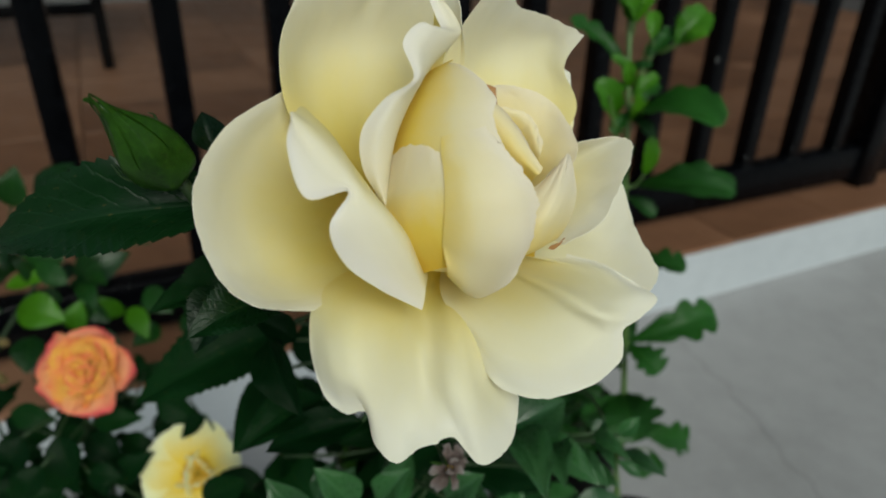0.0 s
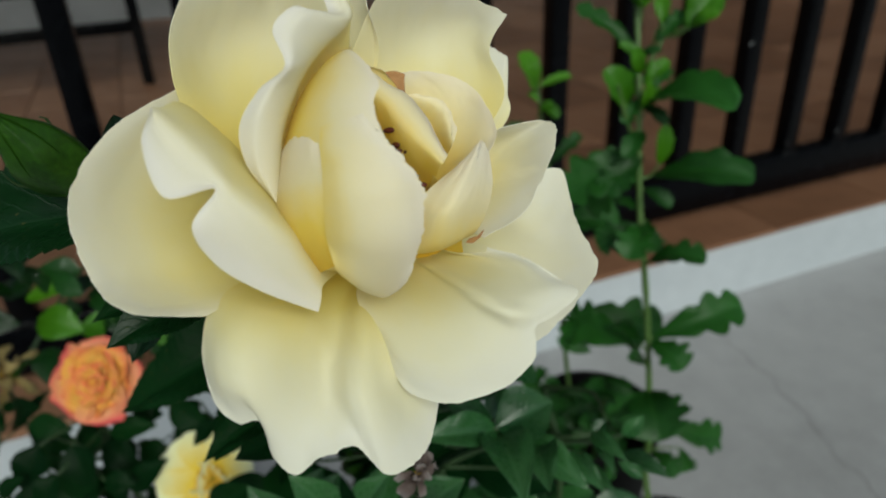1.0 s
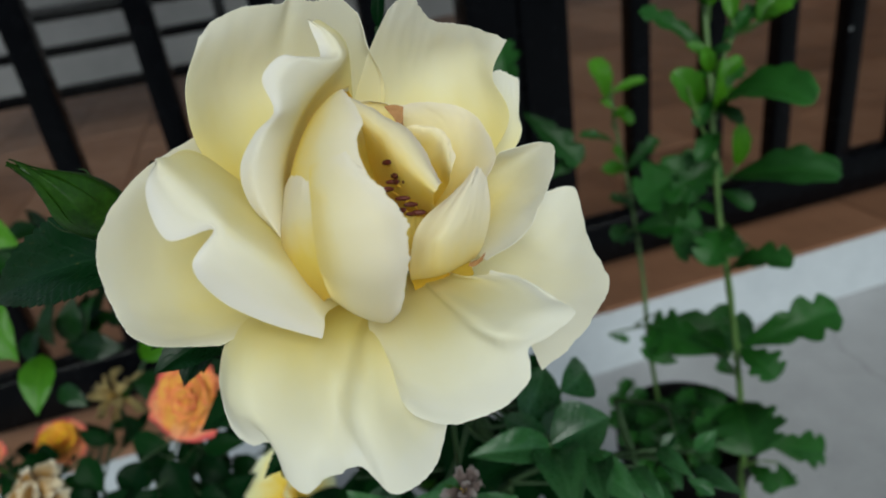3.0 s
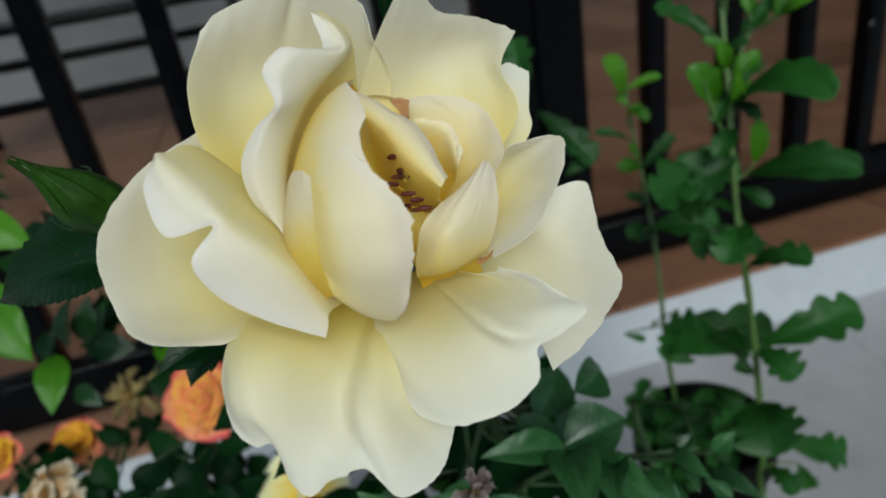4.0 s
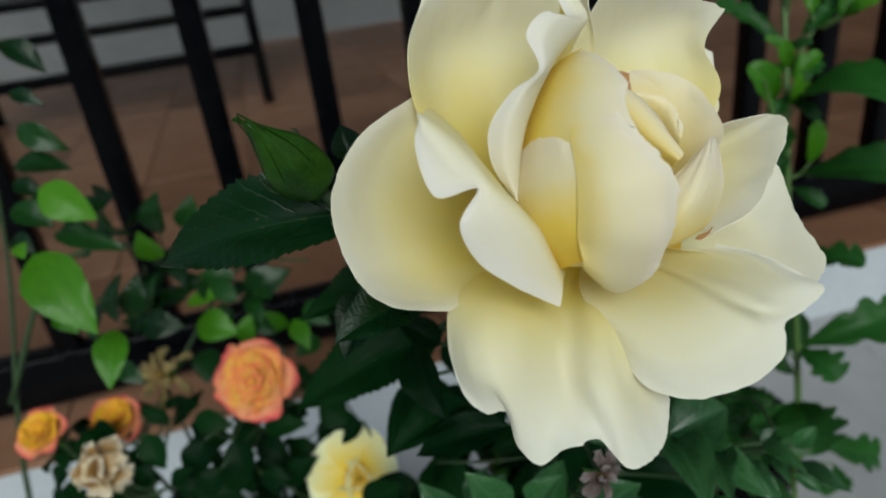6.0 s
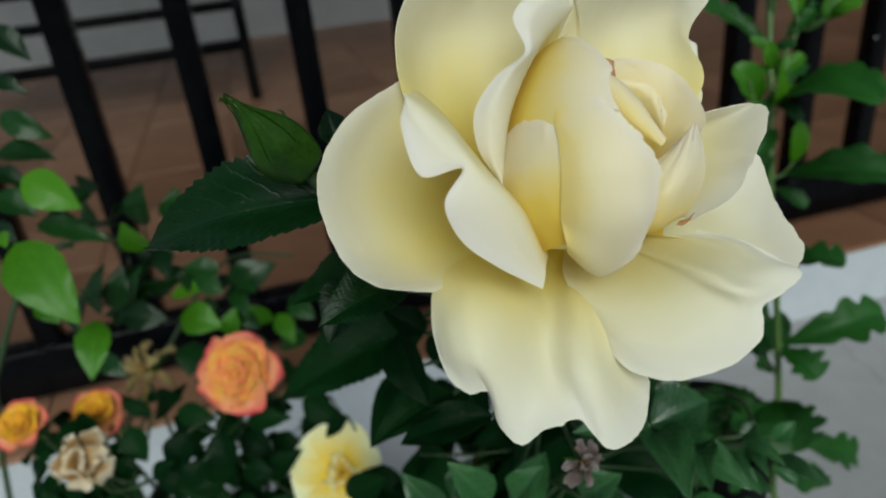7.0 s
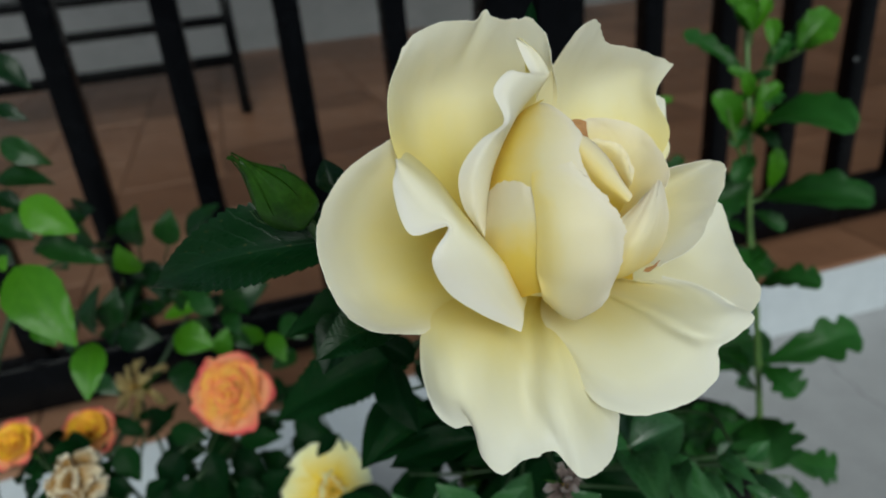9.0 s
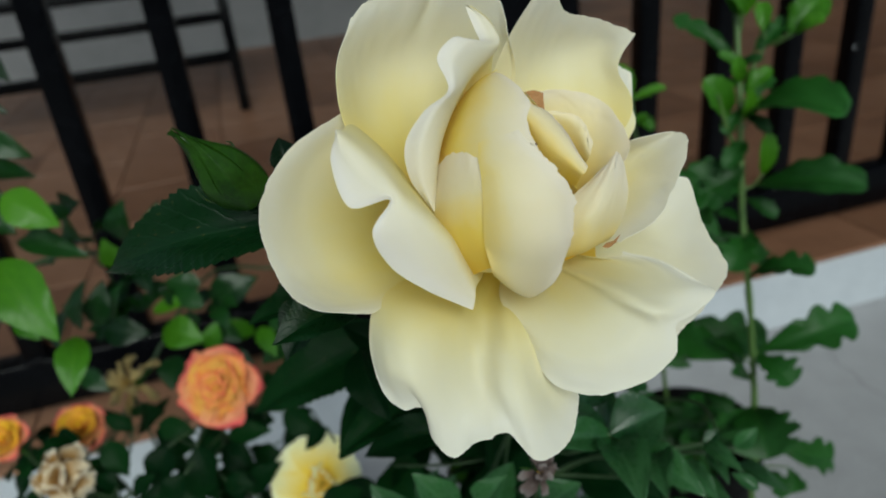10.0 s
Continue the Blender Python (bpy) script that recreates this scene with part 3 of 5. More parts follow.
def rose_bud(plant, base, tip, width):
    """A closed bud: pointed body wrapped in long sepals, one of them loose."""
    base, tip = Vector(base), Vector(tip)
    ax = (tip - base).normalized()
    x = ax.orthogonal().normalized()
    m = Matrix((x, ax.cross(x), ax)).transposed().to_4x4()
    m.translation = base
    ln, r = (tip - base).length, width / 2
    bm = bmesh.new()
    prof = [(0.0, 0.40), (0.03, 0.66), (0.09, 0.90), (0.18, 1.02), (0.32, 1.04), (0.46, 0.92), (0.60, 0.66), (0.72, 0.40), (0.84, 0.22), (0.94, 0.10)]
    rings = [[bm.verts.new((r * q * math.cos(k * math.tau / 24), r * q * math.sin(k * math.tau / 24), ln * h)) for k in range(24)] for h, q in prof]
    for a, b in zip(rings, rings[1:]):
        for k in range(24):
            bm.faces.new((a[k], a[(k + 1) % 24], b[(k + 1) % 24], b[k]))
    bm.faces.new(list(reversed(rings[0])))
    bm.faces.new(rings[-1])
    bud = part("bud", bm, BUD, plant, "closed green rose bud with a twisted tip")
    bud.matrix_basis = plant.matrix_world.inverted() @ m
    for k in range(5):  # keeled sepals, wrapped slantwise and drawn out to the tip
        a0 = k * math.tau / 5 + 0.4
        rows = []
        for h, q, wide, tw in ((0.02, 0.62, 0.5, 0.0), (0.12, 1.02, 0.66, 0.05), (0.30, 1.10, 0.66, 0.18), (0.48, 0.98, 0.60, 0.36), (0.64, 0.66, 0.55, 0.6), (0.80, 0.33, 0.5, 0.95), (0.93, 0.19, 0.45, 1.3), (1.0 + 0.025 * (k % 3), 0.12 if k else 0.3, 0.3, 1.7)):
            row_of = []
            for e in (-1.0, -0.45, 0.0, 0.45, 1.0):
                a = a0 + tw + e * wide
                keel = q * (1 + 0.10 * (1 - abs(e)) ** 2)
                row_of.append(Vector((r * keel * math.cos(a), r * keel * math.sin(a), ln * h)))
            rows.append(row_of)
        bm = bmesh.new()
        sheet(bm, rows, 13, 28, r * 0.05, k)
        thicken(bm, r * 0.04)
        part("sepal", bm, BUD, bud)
    for a, h0, h1, out in ((2.6, 0.10, 0.40, 1.35), (3.1, 0.2, 0.52, 1.3), (0.3, 0.44, 0.54, 1.1)):  # fringed side lobes of the sepals
        d = Vector((math.cos(a), math.sin(a), 0))
        bm = bmesh.new()
        tube(bm, [d * r * 1.02 + Vector((0, 0, ln * h0)), d * r * out + Vector((0, 0, ln * (h0 + h1) / 2)), d * r * (out - 0.1) + Vector((0, 0, ln * h1))], r * 0.06, r * 0.02, 8, 6)
        part("fringe", bm, STEM, bud)
    return bud

# petals of the large bloom: each a row of handles after another from its base to its rim, millimetres in the bloom's own frame
BLOOM = []


def petal(kind, **opt):
    BLOOM.append((kind, opt, []))


def row(*handles):
    BLOOM[-1][2].append(handles)


def crosswise():
    """Turns the newest petal's rows round: its pigment then runs from its first handles to its last."""
    BLOOM[-1] = (*BLOOM[-1][:2], [list(r) for r in zip(*BLOOM[-1][2])])


def on_heart(x, y, lift=0.0, back=False):
    """A place on the rounded body of the half-open heart, lifted off it; back: round its far side."""
    b = 24.6 if y > 1 else 16.4
    k = max(0.0, 1 - (x / 15) ** 2 - ((y - 1) / b) ** 2)
    z = 20 + 24 * k ** 0.5
    n = Vector((x / 225, (y - 1) / (b * b), (z - 20) / 576)).normalized()
    p = Vector((x, y, z)) + n * lift
    return (p.x * 0.93, p.y * 0.97, 12.0 + 0.2 * y) if back else tuple(p)


def edge_x(y, share):
    """How far left the heart's body reaches at a height."""
    b = 24.6 if y > 1 else 16.4
    return -15 * share * max(0.0, 1 - ((y - 1) / b) ** 2) ** 0.5


petal('outer', thick=0.14, v0=0.12, even=True)
row((-12.8, -4.1, 4.0), (-10.2, -2.9, 2.0), (-7.7, -1.9, 1.5), (-5.3, -1.7, 2.0), (-2.4, -1.7, 3.0))
row((-28.8, 11.3, 18.0), (-23.6, 12.8, 10.0), (-17.1, 13.9, 5.0), (-9.9, 13.9, 5.0), (-2.1, 15.1, 5.0))
row((-32.4, 23.6, 22.0), (-27.3, 28.0, 12.0), (-18.7, 30.3, 7.0), (-8.9, 30.3, 7.0), (1.3, 26.7, 10.0))
row((-29.6, 35.1, 22.0), (-26.7, 38.3, 21.0), (-21.4, 40.7, 20.0), (-16.8, 41.2, 19.0), (-15.0, 41.7, 18.5), (-13.6, 43.5, 18.4), (-12.1, 41.7, 18.4), (-9.4, 41.5, 18.5), (-5.1, 41.5, 19.0), (-2.3, 38.5, 18.5), (-1.0, 33.0, 18.0))
petal('outer', thick=0.14, v0=0.28, even=True)
row((-1.8, -1.7, 3.0), (0.5, -1.7, 2.0), (2.7, -1.6, 1.5), (5.1, -1.7, 2.0), (6.7, -1.7, 3.0))
row((-6.7, 15.2, 9.0), (2.1, 18.1, 5.0), (12.0, 18.9, 4.0), (19.2, 17.4, 6.0), (24.0, 17.9, 9.0))
row((-1.8, 30.1, 15.0), (6.0, 31.2, 8.0), (12.3, 31.9, 5.0), (18.1, 31.7, 6.0), (21.9, 28.6, 9.0))
row((3.4, 38.5, 20.0), (7.3, 41.0, 20.0), (10.8, 38.6, 13.5), (17.8, 37.6, 11.0), (24.8, 34.6, 12.0))
petal('outer', thick=0.14, v0=0.45)
row((5.7, -2.9, 2.0), (7.7, -2.9, 1.0), (9.4, -2.9, 2.0))
row((15.5, 14.3, 2.0), (20.9, 15.7, 0.0), (26.4, 15.7, 0.0))
row((16.0, 23.2, 0.0), (22.1, 26.0, -2.0), (27.7, 23.3, -2.0))
row((18.7, 29.6, -1.0), (24.0, 32.8, -4.0), (28.3, 31.0, -5.0))
petal('outer', thick=0.14, v0=0.18)
row((-12.8, -1.7, 3.0), (-13.3, -2.9, 2.0), (-13.9, -4.1, 2.0), (-13.9, -5.9, 2.0), (-12.7, -7.8, 2.0), (-11.5, -9.0, 3.0))
row((-26.5, 14.8, 12.0), (-32.6, 8.9, 14.0), (-35.1, -0.1, 17.0), (-33.0, -9.2, 23.0), (-28.2, -14.4, 24.0), (-20.8, -15.7, 21.0))
row((-32.0, 18.4, 19.0), (-40.7, 10.6, 25.0), (-43.9, -0.2, 32.5), (-40.5, -11.3, 35.0), (-34.5, -16.5, 37.5), (-25.8, -18.1, 30.0))
petal('outer', thick=0.14, v0=0.16, even=True)
row((-9.0, -9.0, 4.0), (-4.0, -9.5, 3.0), (0.0, -10.0, 3.0), (4.0, -10.0, 3.0), (7.0, -10.0, 4.0))
row((-20.2, -12.9, 16.0), (-14.9, -14.6, 20.0), (-9.9, -16.0, 18.5), (-5.0, -16.6, 14.5), (-1.4, -16.2, 16.5), (1.9, -16.7, 16.5), (6.1, -17.5, 15.0))
row((-25.3, -16.9, 25.0), (-20.4, -18.7, 32.5), (-15.6, -20.0, 32.5), (-10.8, -21.1, 28.2), (-6.2, -22.0, 23.8), (-2.4, -21.4, 26.6), (0.2, -21.9, 26.3), (5.8, -23.8, 24.0), (9.1, -25.4, 21.0))
row((-25.9, -22.9, 30.0), (-22.4, -25.8, 35.5), (-18.6, -27.3, 37.4), (-15.0, -29.1, 35.8), (-11.7, -30.3, 33.2), (-7.0, -30.6, 30.2), (-3.5, -29.5, 33.6), (-0.2, -31.0, 33.6), (4.7, -33.1, 29.0), (9.8, -31.7, 24.0))
row((-24.7, -28.4, 32.0), (-22.9, -31.9, 33.0), (-20.0, -33.8, 33.4), (-17.0, -33.4, 33.4), (-16.2, -34.8, 32.2), (-15.3, -38.3, 32.8), (-13.7, -40.8, 33.4), (-11.8, -41.8, 33.6), (-10.3, -41.2, 33.8), (-8.5, -39.3, 34.6), (-6.7, -38.5, 35.2), (-5.8, -38.4, 35.4), (-5.2, -37.4, 35.0), (-2.6, -37.6, 34.0), (-0.6, -40.3, 33.2), (2.1, -42.8, 32.8), (5.6, -42.3, 31.0), (9.0, -39.4, 28.0), (10.7, -33.8, 24.0))
petal('outer', thick=0.14, v0=0.44, even=True)
row((0.0, -10.0, 3.0), (3.0, -9.0, 2.0), (6.0, -8.0, 2.0), (8.0, -7.0, 2.0))
row((-2.9, -16.1, 17.5), (1.9, -17.9, 22.5), (7.3, -17.3, 26.6), (12.0, -14.8, 28.8), (13.3, -13.5, 30.6), (15.5, -12.6, 28.6), (17.7, -11.0, 25.5), (16.9, -9.6, 22.0), (13.5, -8.9, 18.5))
row((0.5, -22.2, 24.5), (4.0, -24.4, 29.8), (9.1, -24.7, 33.4), (14.3, -22.5, 35.4), (17.7, -18.8, 36.4), (18.6, -16.9, 38.4), (21.1, -15.6, 36.2), (24.3, -13.2, 32.0), (23.0, -10.3, 27.0), (18.4, -8.9, 22.0))
row((3.3, -28.1, 28.5), (4.9, -30.1, 30.5), (7.9, -31.2, 32.4), (11.3, -31.6, 34.0), (14.9, -30.7, 35.0), (19.0, -29.2, 35.6), (22.1, -26.8, 36.1), (24.0, -24.1, 36.5), (24.3, -21.8, 36.7), (23.9, -20.1, 36.8), (24.8, -19.0, 36.5), (28.4, -17.7, 34.2), (32.2, -14.9, 32.0), (29.3, -12.9, 30.2), (26.4, -10.8, 28.0), (23.4, -9.1, 25.0), (19.3, -8.1, 21.8))
petal('outer', thick=0.14, v0=0.5, even=True)
row((7.1, -5.3, 1.0), (8.3, -5.3, 1.0), (9.6, -6.0, 1.0), (9.6, -6.6, 1.0), (9.6, -7.8, 1.0))
row((18.9, -1.0, 2.0), (21.6, -2.9, 1.0), (22.8, -6.0, 1.0), (22.5, -10.0, 1.5), (19.0, -15.0, 1.0))
row((26.5, 1.5, 3.5), (29.5, -2.3, 4.0), (32.0, -7.5, 6.0), (31.5, -14.0, 6.5), (26.0, -21.5, 2.5))
row((31.5, 6.3, 3.5), (37.5, 7.2, 2.8), (38.6, 1.5, 6.0), (39.3, -4.5, 9.8), (41.5, -11.3, 14.0), (38.8, -19.0, 10.5), (34.5, -25.0, 6.5), (29.6, -29.6, 3.2))
petal('outer', thick=0.14, v0=0.25)
row((7.7, -1.7, 4.0), (8.5, -2.3, 3.0), (9.1, -2.9, 3.0), (9.1, -4.1, 3.0), (8.9, -5.3, 4.0))
row((18.1, 9.3, 10.0), (21.6, 7.6, 10.0), (22.4, 4.6, 11.0), (19.8, 0.5, 12.0), (15.0, -4.6, 13.0))
row((22.2, 12.8, 18.0), (29.9, 14.1, 19.0), (31.5, 11.7, 21.7), (30.0, 5.6, 20.5), (28.0, 1.8, 21.6), (24.4, -3.0, 22.6), (18.8, -6.3, 22.0))
petal('fold', thick=0.12, v0=0.2)
row((-9.3, -8.9, 5.0), (-8.7, -8.9, 5.0), (-8.2, -8.9, 4.0), (-8.0, -8.9, 4.0), (-7.4, -8.9, 4.0), (-7.0, -9.3, 4.0), (-6.6, -9.5, 4.0), (-6.2, -9.5, 4.0), (-5.1, -10.1, 5.0))
row((-25.9, 12.1, 28.0), (-22.6, 9.1, 27.0), (-20.1, 5.6, 27.0), (-17.6, 2.6, 26.5), (-15.2, -0.5, 25.5), (-12.8, -3.6, 24.6), (-10.2, -6.8, 24.0), (-8.2, -9.6, 23.0), (-6.2, -12.2, 21.0))
row((-29.1, 11.5, 40.0), (-26.2, 9.2, 41.5), (-22.5, 5.6, 41.5), (-19.8, 2.2, 41.3), (-17.4, -0.2, 41.0), (-14.8, -2.7, 39.8), (-12.2, -5.6, 37.8), (-10.0, -9.4, 34.6), (-7.8, -13.4, 31.0))
row((-29.6, 11.2, 42.0), (-28.2, 7.3, 44.2), (-24.6, 2.6, 44.4), (-20.9, 0.9, 43.4), (-20.6, -2.6, 44.2), (-18.2, -5.6, 42.6), (-14.6, -9.4, 39.2), (-11.4, -13.0, 35.4), (-8.1, -15.6, 31.8))
row((-29.2, 11.0, 42.7), (-29.6, 5.8, 45.8), (-27.0, -0.8, 45.6), (-21.2, 0.5, 43.2), (-23.7, -4.6, 45.3), (-21.3, -9.8, 41.6), (-16.2, -13.5, 38.2), (-11.4, -16.0, 34.6), (-8.5, -17.4, 32.2))
petal('fold', thick=0.1, v0=0.3)
row((-10.4, -6.0, 4.0), (-10.0, -5.0, 4.0), (-9.6, -4.0, 4.0), (-9.2, -3.0, 4.0), (-8.6, -2.2, 3.0), (-7.9, -1.7, 3.0), (-7.2, -1.0, 3.0), (-6.7, -0.34, 3.0), (-6.0, -0.2, 3.0), (-5.5, 0.0, 3.0), (-4.8, 0.2, 3.0), (-4.2, 0.4, 3.0))
row((-14.6, -3.0, 18.0), (-15.4, 2.5, 19.0), (-14.9, 8.0, 20.5), (-13.4, 12.6, 21.0), (-11.4, 16.8, 21.0), (-9.2, 20.5, 20.5), (-7.0, 23.3, 20.0), (-5.0, 25.4, 19.5), (-4.0, 27.0, 19.2), (-3.8, 28.8, 19.0), (-4.5, 30.8, 19.6), (-6.5, 32.5, 21.0))
row((-14.0, -1.4, 27.5), (-14.2, 4.5, 30.4), (-13.5, 9.8, 32.2), (-12.0, 14.2, 33.4), (-10.2, 18.0, 33.6), (-8.2, 21.4, 33.0), (-6.1, 24.0, 31.8), (-4.3, 26.0, 30.6), (-3.3, 27.6, 30.0), (-3.6, 29.6, 28.8), (-5.4, 32.3, 28.2), (-8.8, 34.5, 28.5))
row((-14.6, -1.0, 30.8), (-16.4, 4.5, 34.2), (-16.2, 9.8, 36.9), (-14.0, 14.3, 38.6), (-11.0, 17.6, 39.8), (-10.9, 22.0, 39.4), (-8.8, 25.0, 37.9), (-6.9, 26.4, 35.4), (-5.4, 27.8, 31.0), (-5.6, 29.7, 29.4), (-6.9, 32.4, 28.8), (-8.9, 34.6, 28.6))
row((-15.6, 0.0, 30.4), (-18.7, 4.6, 33.4), (-19.2, 10.0, 35.6), (-16.2, 14.6, 38.0), (-12.2, 17.4, 41.0), (-13.9, 22.4, 40.4), (-11.7, 25.8, 39.2), (-9.4, 26.3, 37.6), (-6.9, 27.3, 32.2), (-7.3, 29.6, 29.6), (-8.3, 32.3, 29.0), (-9.1, 34.7, 28.6))
# the petal that wraps the heart, its free edge beside the stamens
petal('inner', thick=0.15, v0=0.0, v1=0.96, ragged=0.012)
for y, end in ((-11.0, 4.0), (-5.0, 4.0), (1.0, 3.0), (6.0, 2.0), (9.5, 0.6), (12.5, 0.0), (16.0, 0.5), (19.6, -1.4), (22.6, -3.6), (24.6, -4.6)):
    w = edge_x(y, 1.0)
    xs = [w * 0.995, w * 0.93, w * 0.78] + [w * 0.78 + (end - w * 0.78) * s for s in (0.35, 0.7, 1.0)]
    row(on_heart(w, y, 0.0, True), *[on_heart(x, y) for x in xs])
crosswise()
# the low lobe beside it, its inner margin tucked under the front petal
petal('inner', thick=0.15, v0=0.24, v1=0.92)
for y, lift in ((-12.0, 0.5), (-8.0, 0.9), (-4.0, 1.1), (-1.0, 1.0), (1.4, 0.8)):
    w = edge_x(y, 1.0)
    row(on_heart(w, y, 0.0, True), on_heart(w * 0.995, y, lift), on_heart(w * 0.92, y + 0.5, lift * 1.2), on_heart(w * 0.80, y + 1.2, lift * 1.3), on_heart(w * 0.66, y + 1.8, lift * 0.8), on_heart(w * 0.52, y + 2.0, 0.35), on_heart(w * 0.38, y + 2.0, 0.1))
row((-13.8, 2.6, 22.0), on_heart(-14.5, 3.4, 0.6), on_heart(-13.6, 6.6, 0.65), on_heart(-11.8, 8.4, 0.55), on_heart(-9.8, 8.4, 0.4), on_heart(-7.8, 7.2, 0.2), on_heart(-5.8, 5.6, -0.3))
# the front petal, pinched below, ragged along its free edge
petal('inner', thick=0.15, v0=0.52, v1=1.0, ragged=0.05)
row((-3.5, -8.5, 10.0), (-1.5, -9.5, 12.0), (0.5, -10.0, 14.0), (2.5, -10.0, 16.0), (4.0, -9.5, 18.0))
row(on_heart(-4.8, -11.0, 0.6), on_heart(-2.4, -12.8, 0.9), on_heart(0.0, -14.1, 1.2), on_heart(1.9, -14.3, 1.4), on_heart(4.0, -12.2, 1.2))
row(on_heart(-6.4, -6.2, 0.55), on_heart(-3.4, -7.5, 1.1), on_heart(-0.6, -7.8, 1.2), on_heart(3.2, -7.4, 1.3), on_heart(6.0, -6.2, 1.1))
row(on_heart(-6.7, -1.0, 0.5), on_heart(-3.9, -1.2, 1.1), on_heart(-1.2, -1.0, 1.1), on_heart(3.0, -0.6, 1.2), on_heart(6.5, 0.0, 1.1))
row(on_heart(-7.0, 3.4, 0.4), on_heart(-4.6, 3.7, 0.8), on_heart(-2.3, 3.9, 0.8), on_heart(1.3, 4.1, 0.9), on_heart(4.3, 4.0, 0.9))
row(on_heart(-7.4, 6.8, 0.35), on_heart(-6.2, 7.2, 0.35), on_heart(-3.6, 7.5, 0.4), on_heart(-1.1, 7.6, 0.55), on_heart(1.2, 7.4, 0.75))
row(on_heart(-7.4, 9.3, 0.3), on_heart(-6.2, 9.7, 0.18), on_heart(-4.5, 10.1, 0.2), on_heart(-2.9, 10.4, 0.3), on_heart(-1.5, 10.6, 0.6))
crosswise()
petal('inner', thick=0.15, v0=0.18, v1=1.0, ragged=0.03)
row((0.8, 1.9, 6.0), (2.6, 1.3, 6.0), (5.5, 0.5, 6.0), (8.5, -0.5, 6.0))
row((-1.6, 11.8, 14.0), (1.8, 8.1, 17.0), (5.6, 4.4, 20.0), (9.9, 2.2, 21.0))
row((-1.6, 16.9, 23.4), (1.5, 13.8, 25.2), (4.9, 9.4, 27.6), (10.2, 4.8, 29.4))
row((-3.4, 20.6, 23.8), (1.0, 17.1, 26.0), (5.7, 12.4, 28.6), (10.8, 5.5, 30.6))
row((-4.4, 23.0, 22.0), (0.7, 19.5, 24.2), (6.4, 14.8, 26.8), (11.3, 6.4, 30.3))
row((-3.9, 23.4, 20.0), (1.3, 20.2, 21.5), (7.4, 15.5, 23.5), (11.7, 7.0, 28.0))
petal('inner', thick=0.15, v0=0.4, v1=0.95)
row((3.9, 1.9, 5.0), (5.7, 1.9, 5.0), (7.5, 1.9, 5.0), (9.3, 1.3, 5.0), (11.1, 0.7, 5.0))
row((5.2, 17.6, 14.0), (11.1, 16.9, 12.5), (15.1, 14.0, 12.5), (16.5, 8.9, 15.0), (13.2, 3.6, 19.0))
row((2.3, 21.3, 19.0), (9.2, 22.8, 16.0), (17.3, 20.8, 15.0), (21.1, 12.2, 20.0), (16.8, 4.6, 25.0))
petal('inner', thick=0.15, v0=0.36, v1=0.98)
row((5.9, -7.6, 7.0), (11.9, -7.0, 7.0), (15.4, -5.2, 7.0))
row((5.4, -9.3, 21.0), (11.0, -8.4, 24.0), (16.6, -6.1, 20.0))
row((6.0, -4.4, 27.0), (11.4, -3.4, 31.0), (18.5, -2.9, 23.5))
row((8.2, 0.9, 29.0), (13.8, 1.6, 30.5), (19.6, 2.3, 24.5))
row((15.8, 7.3, 24.0), (17.7, 9.8, 24.6), (19.3, 8.1, 23.0))
petal('inner', thick=0.15, v0=0.2, v1=0.88)
row((2.7, 3.1, 5.0), (5.1, 3.1, 5.0), (8.1, 2.5, 5.0))
row((2.7, 13.1, 12.0), (7.3, 10.8, 12.0), (12.2, 7.3, 13.0))
row((4.9, 17.4, 18.0), (10.7, 15.0, 19.0), (13.1, 8.8, 22.0))
row((7.4, 18.3, 19.0), (12.2, 16.8, 19.5), (14.2, 12.1, 21.0))
petal('inner', thick=0.15, v0=0.2, v1=0.88)
row((-5.6, 2.0, 4.0), (-0.7, 3.2, 4.0), (4.1, 3.2, 4.0))
row((-5.1, 13.3, 10.0), (0.3, 14.6, 9.0), (6.7, 13.5, 9.0))
row((-6.1, 21.3, 14.0), (-0.2, 22.8, 12.0), (7.3, 21.1, 12.0))
row((-4.5, 24.0, 15.0), (0.6, 23.6, 14.0), (5.5, 21.5, 15.0))
petal('heart', thick=0.2)
row((2.0, -0.5, 6.0), (7.3, -1.7, 6.0), (12.5, -2.9, 7.0))
row((0.5, 9.4, 15.0), (5.1, 5.4, 17.0), (10.9, -0.2, 18.0))
row((0.8, 14.5, 22.8), (5.2, 9.6, 24.4), (10.5, 2.8, 26.2))
petal('dried', thick=0.1)
row((2.0, 21.4, 20.6), (3.6, 21.7, 20.4), (5.4, 21.3, 20.0))
row((2.7, 20.4, 21.4), (4.0, 20.6, 21.0), (5.3, 20.1, 20.6))
row((3.9, 18.8, 22.0), (4.6, 19.0, 21.6), (5.3, 18.6, 21.4))
row((4.8, 16.8, 22.6), (5.2, 16.9, 22.5), (5.4, 16.7, 22.4))
petal('dried', thick=0.1)
row((15.4, -7.2, 22.6), (16.6, -7.3, 22.4), (18.0, -6.4, 22.0))
row((15.9, -6.5, 23.2), (17.1, -6.2, 23.1), (18.6, -5.0, 22.6))
petal('heart', thick=0.2)
row((5.7, -13.2, 11.0), (10.9, -12.7, 11.0), (16.7, -9.2, 11.0))
row((4.0, -4.0, 17.0), (9.3, -4.0, 18.0), (14.8, -2.9, 18.0))
row((4.3, 2.2, 21.0), (8.8, 1.5, 22.5), (12.4, 0.8, 23.5))


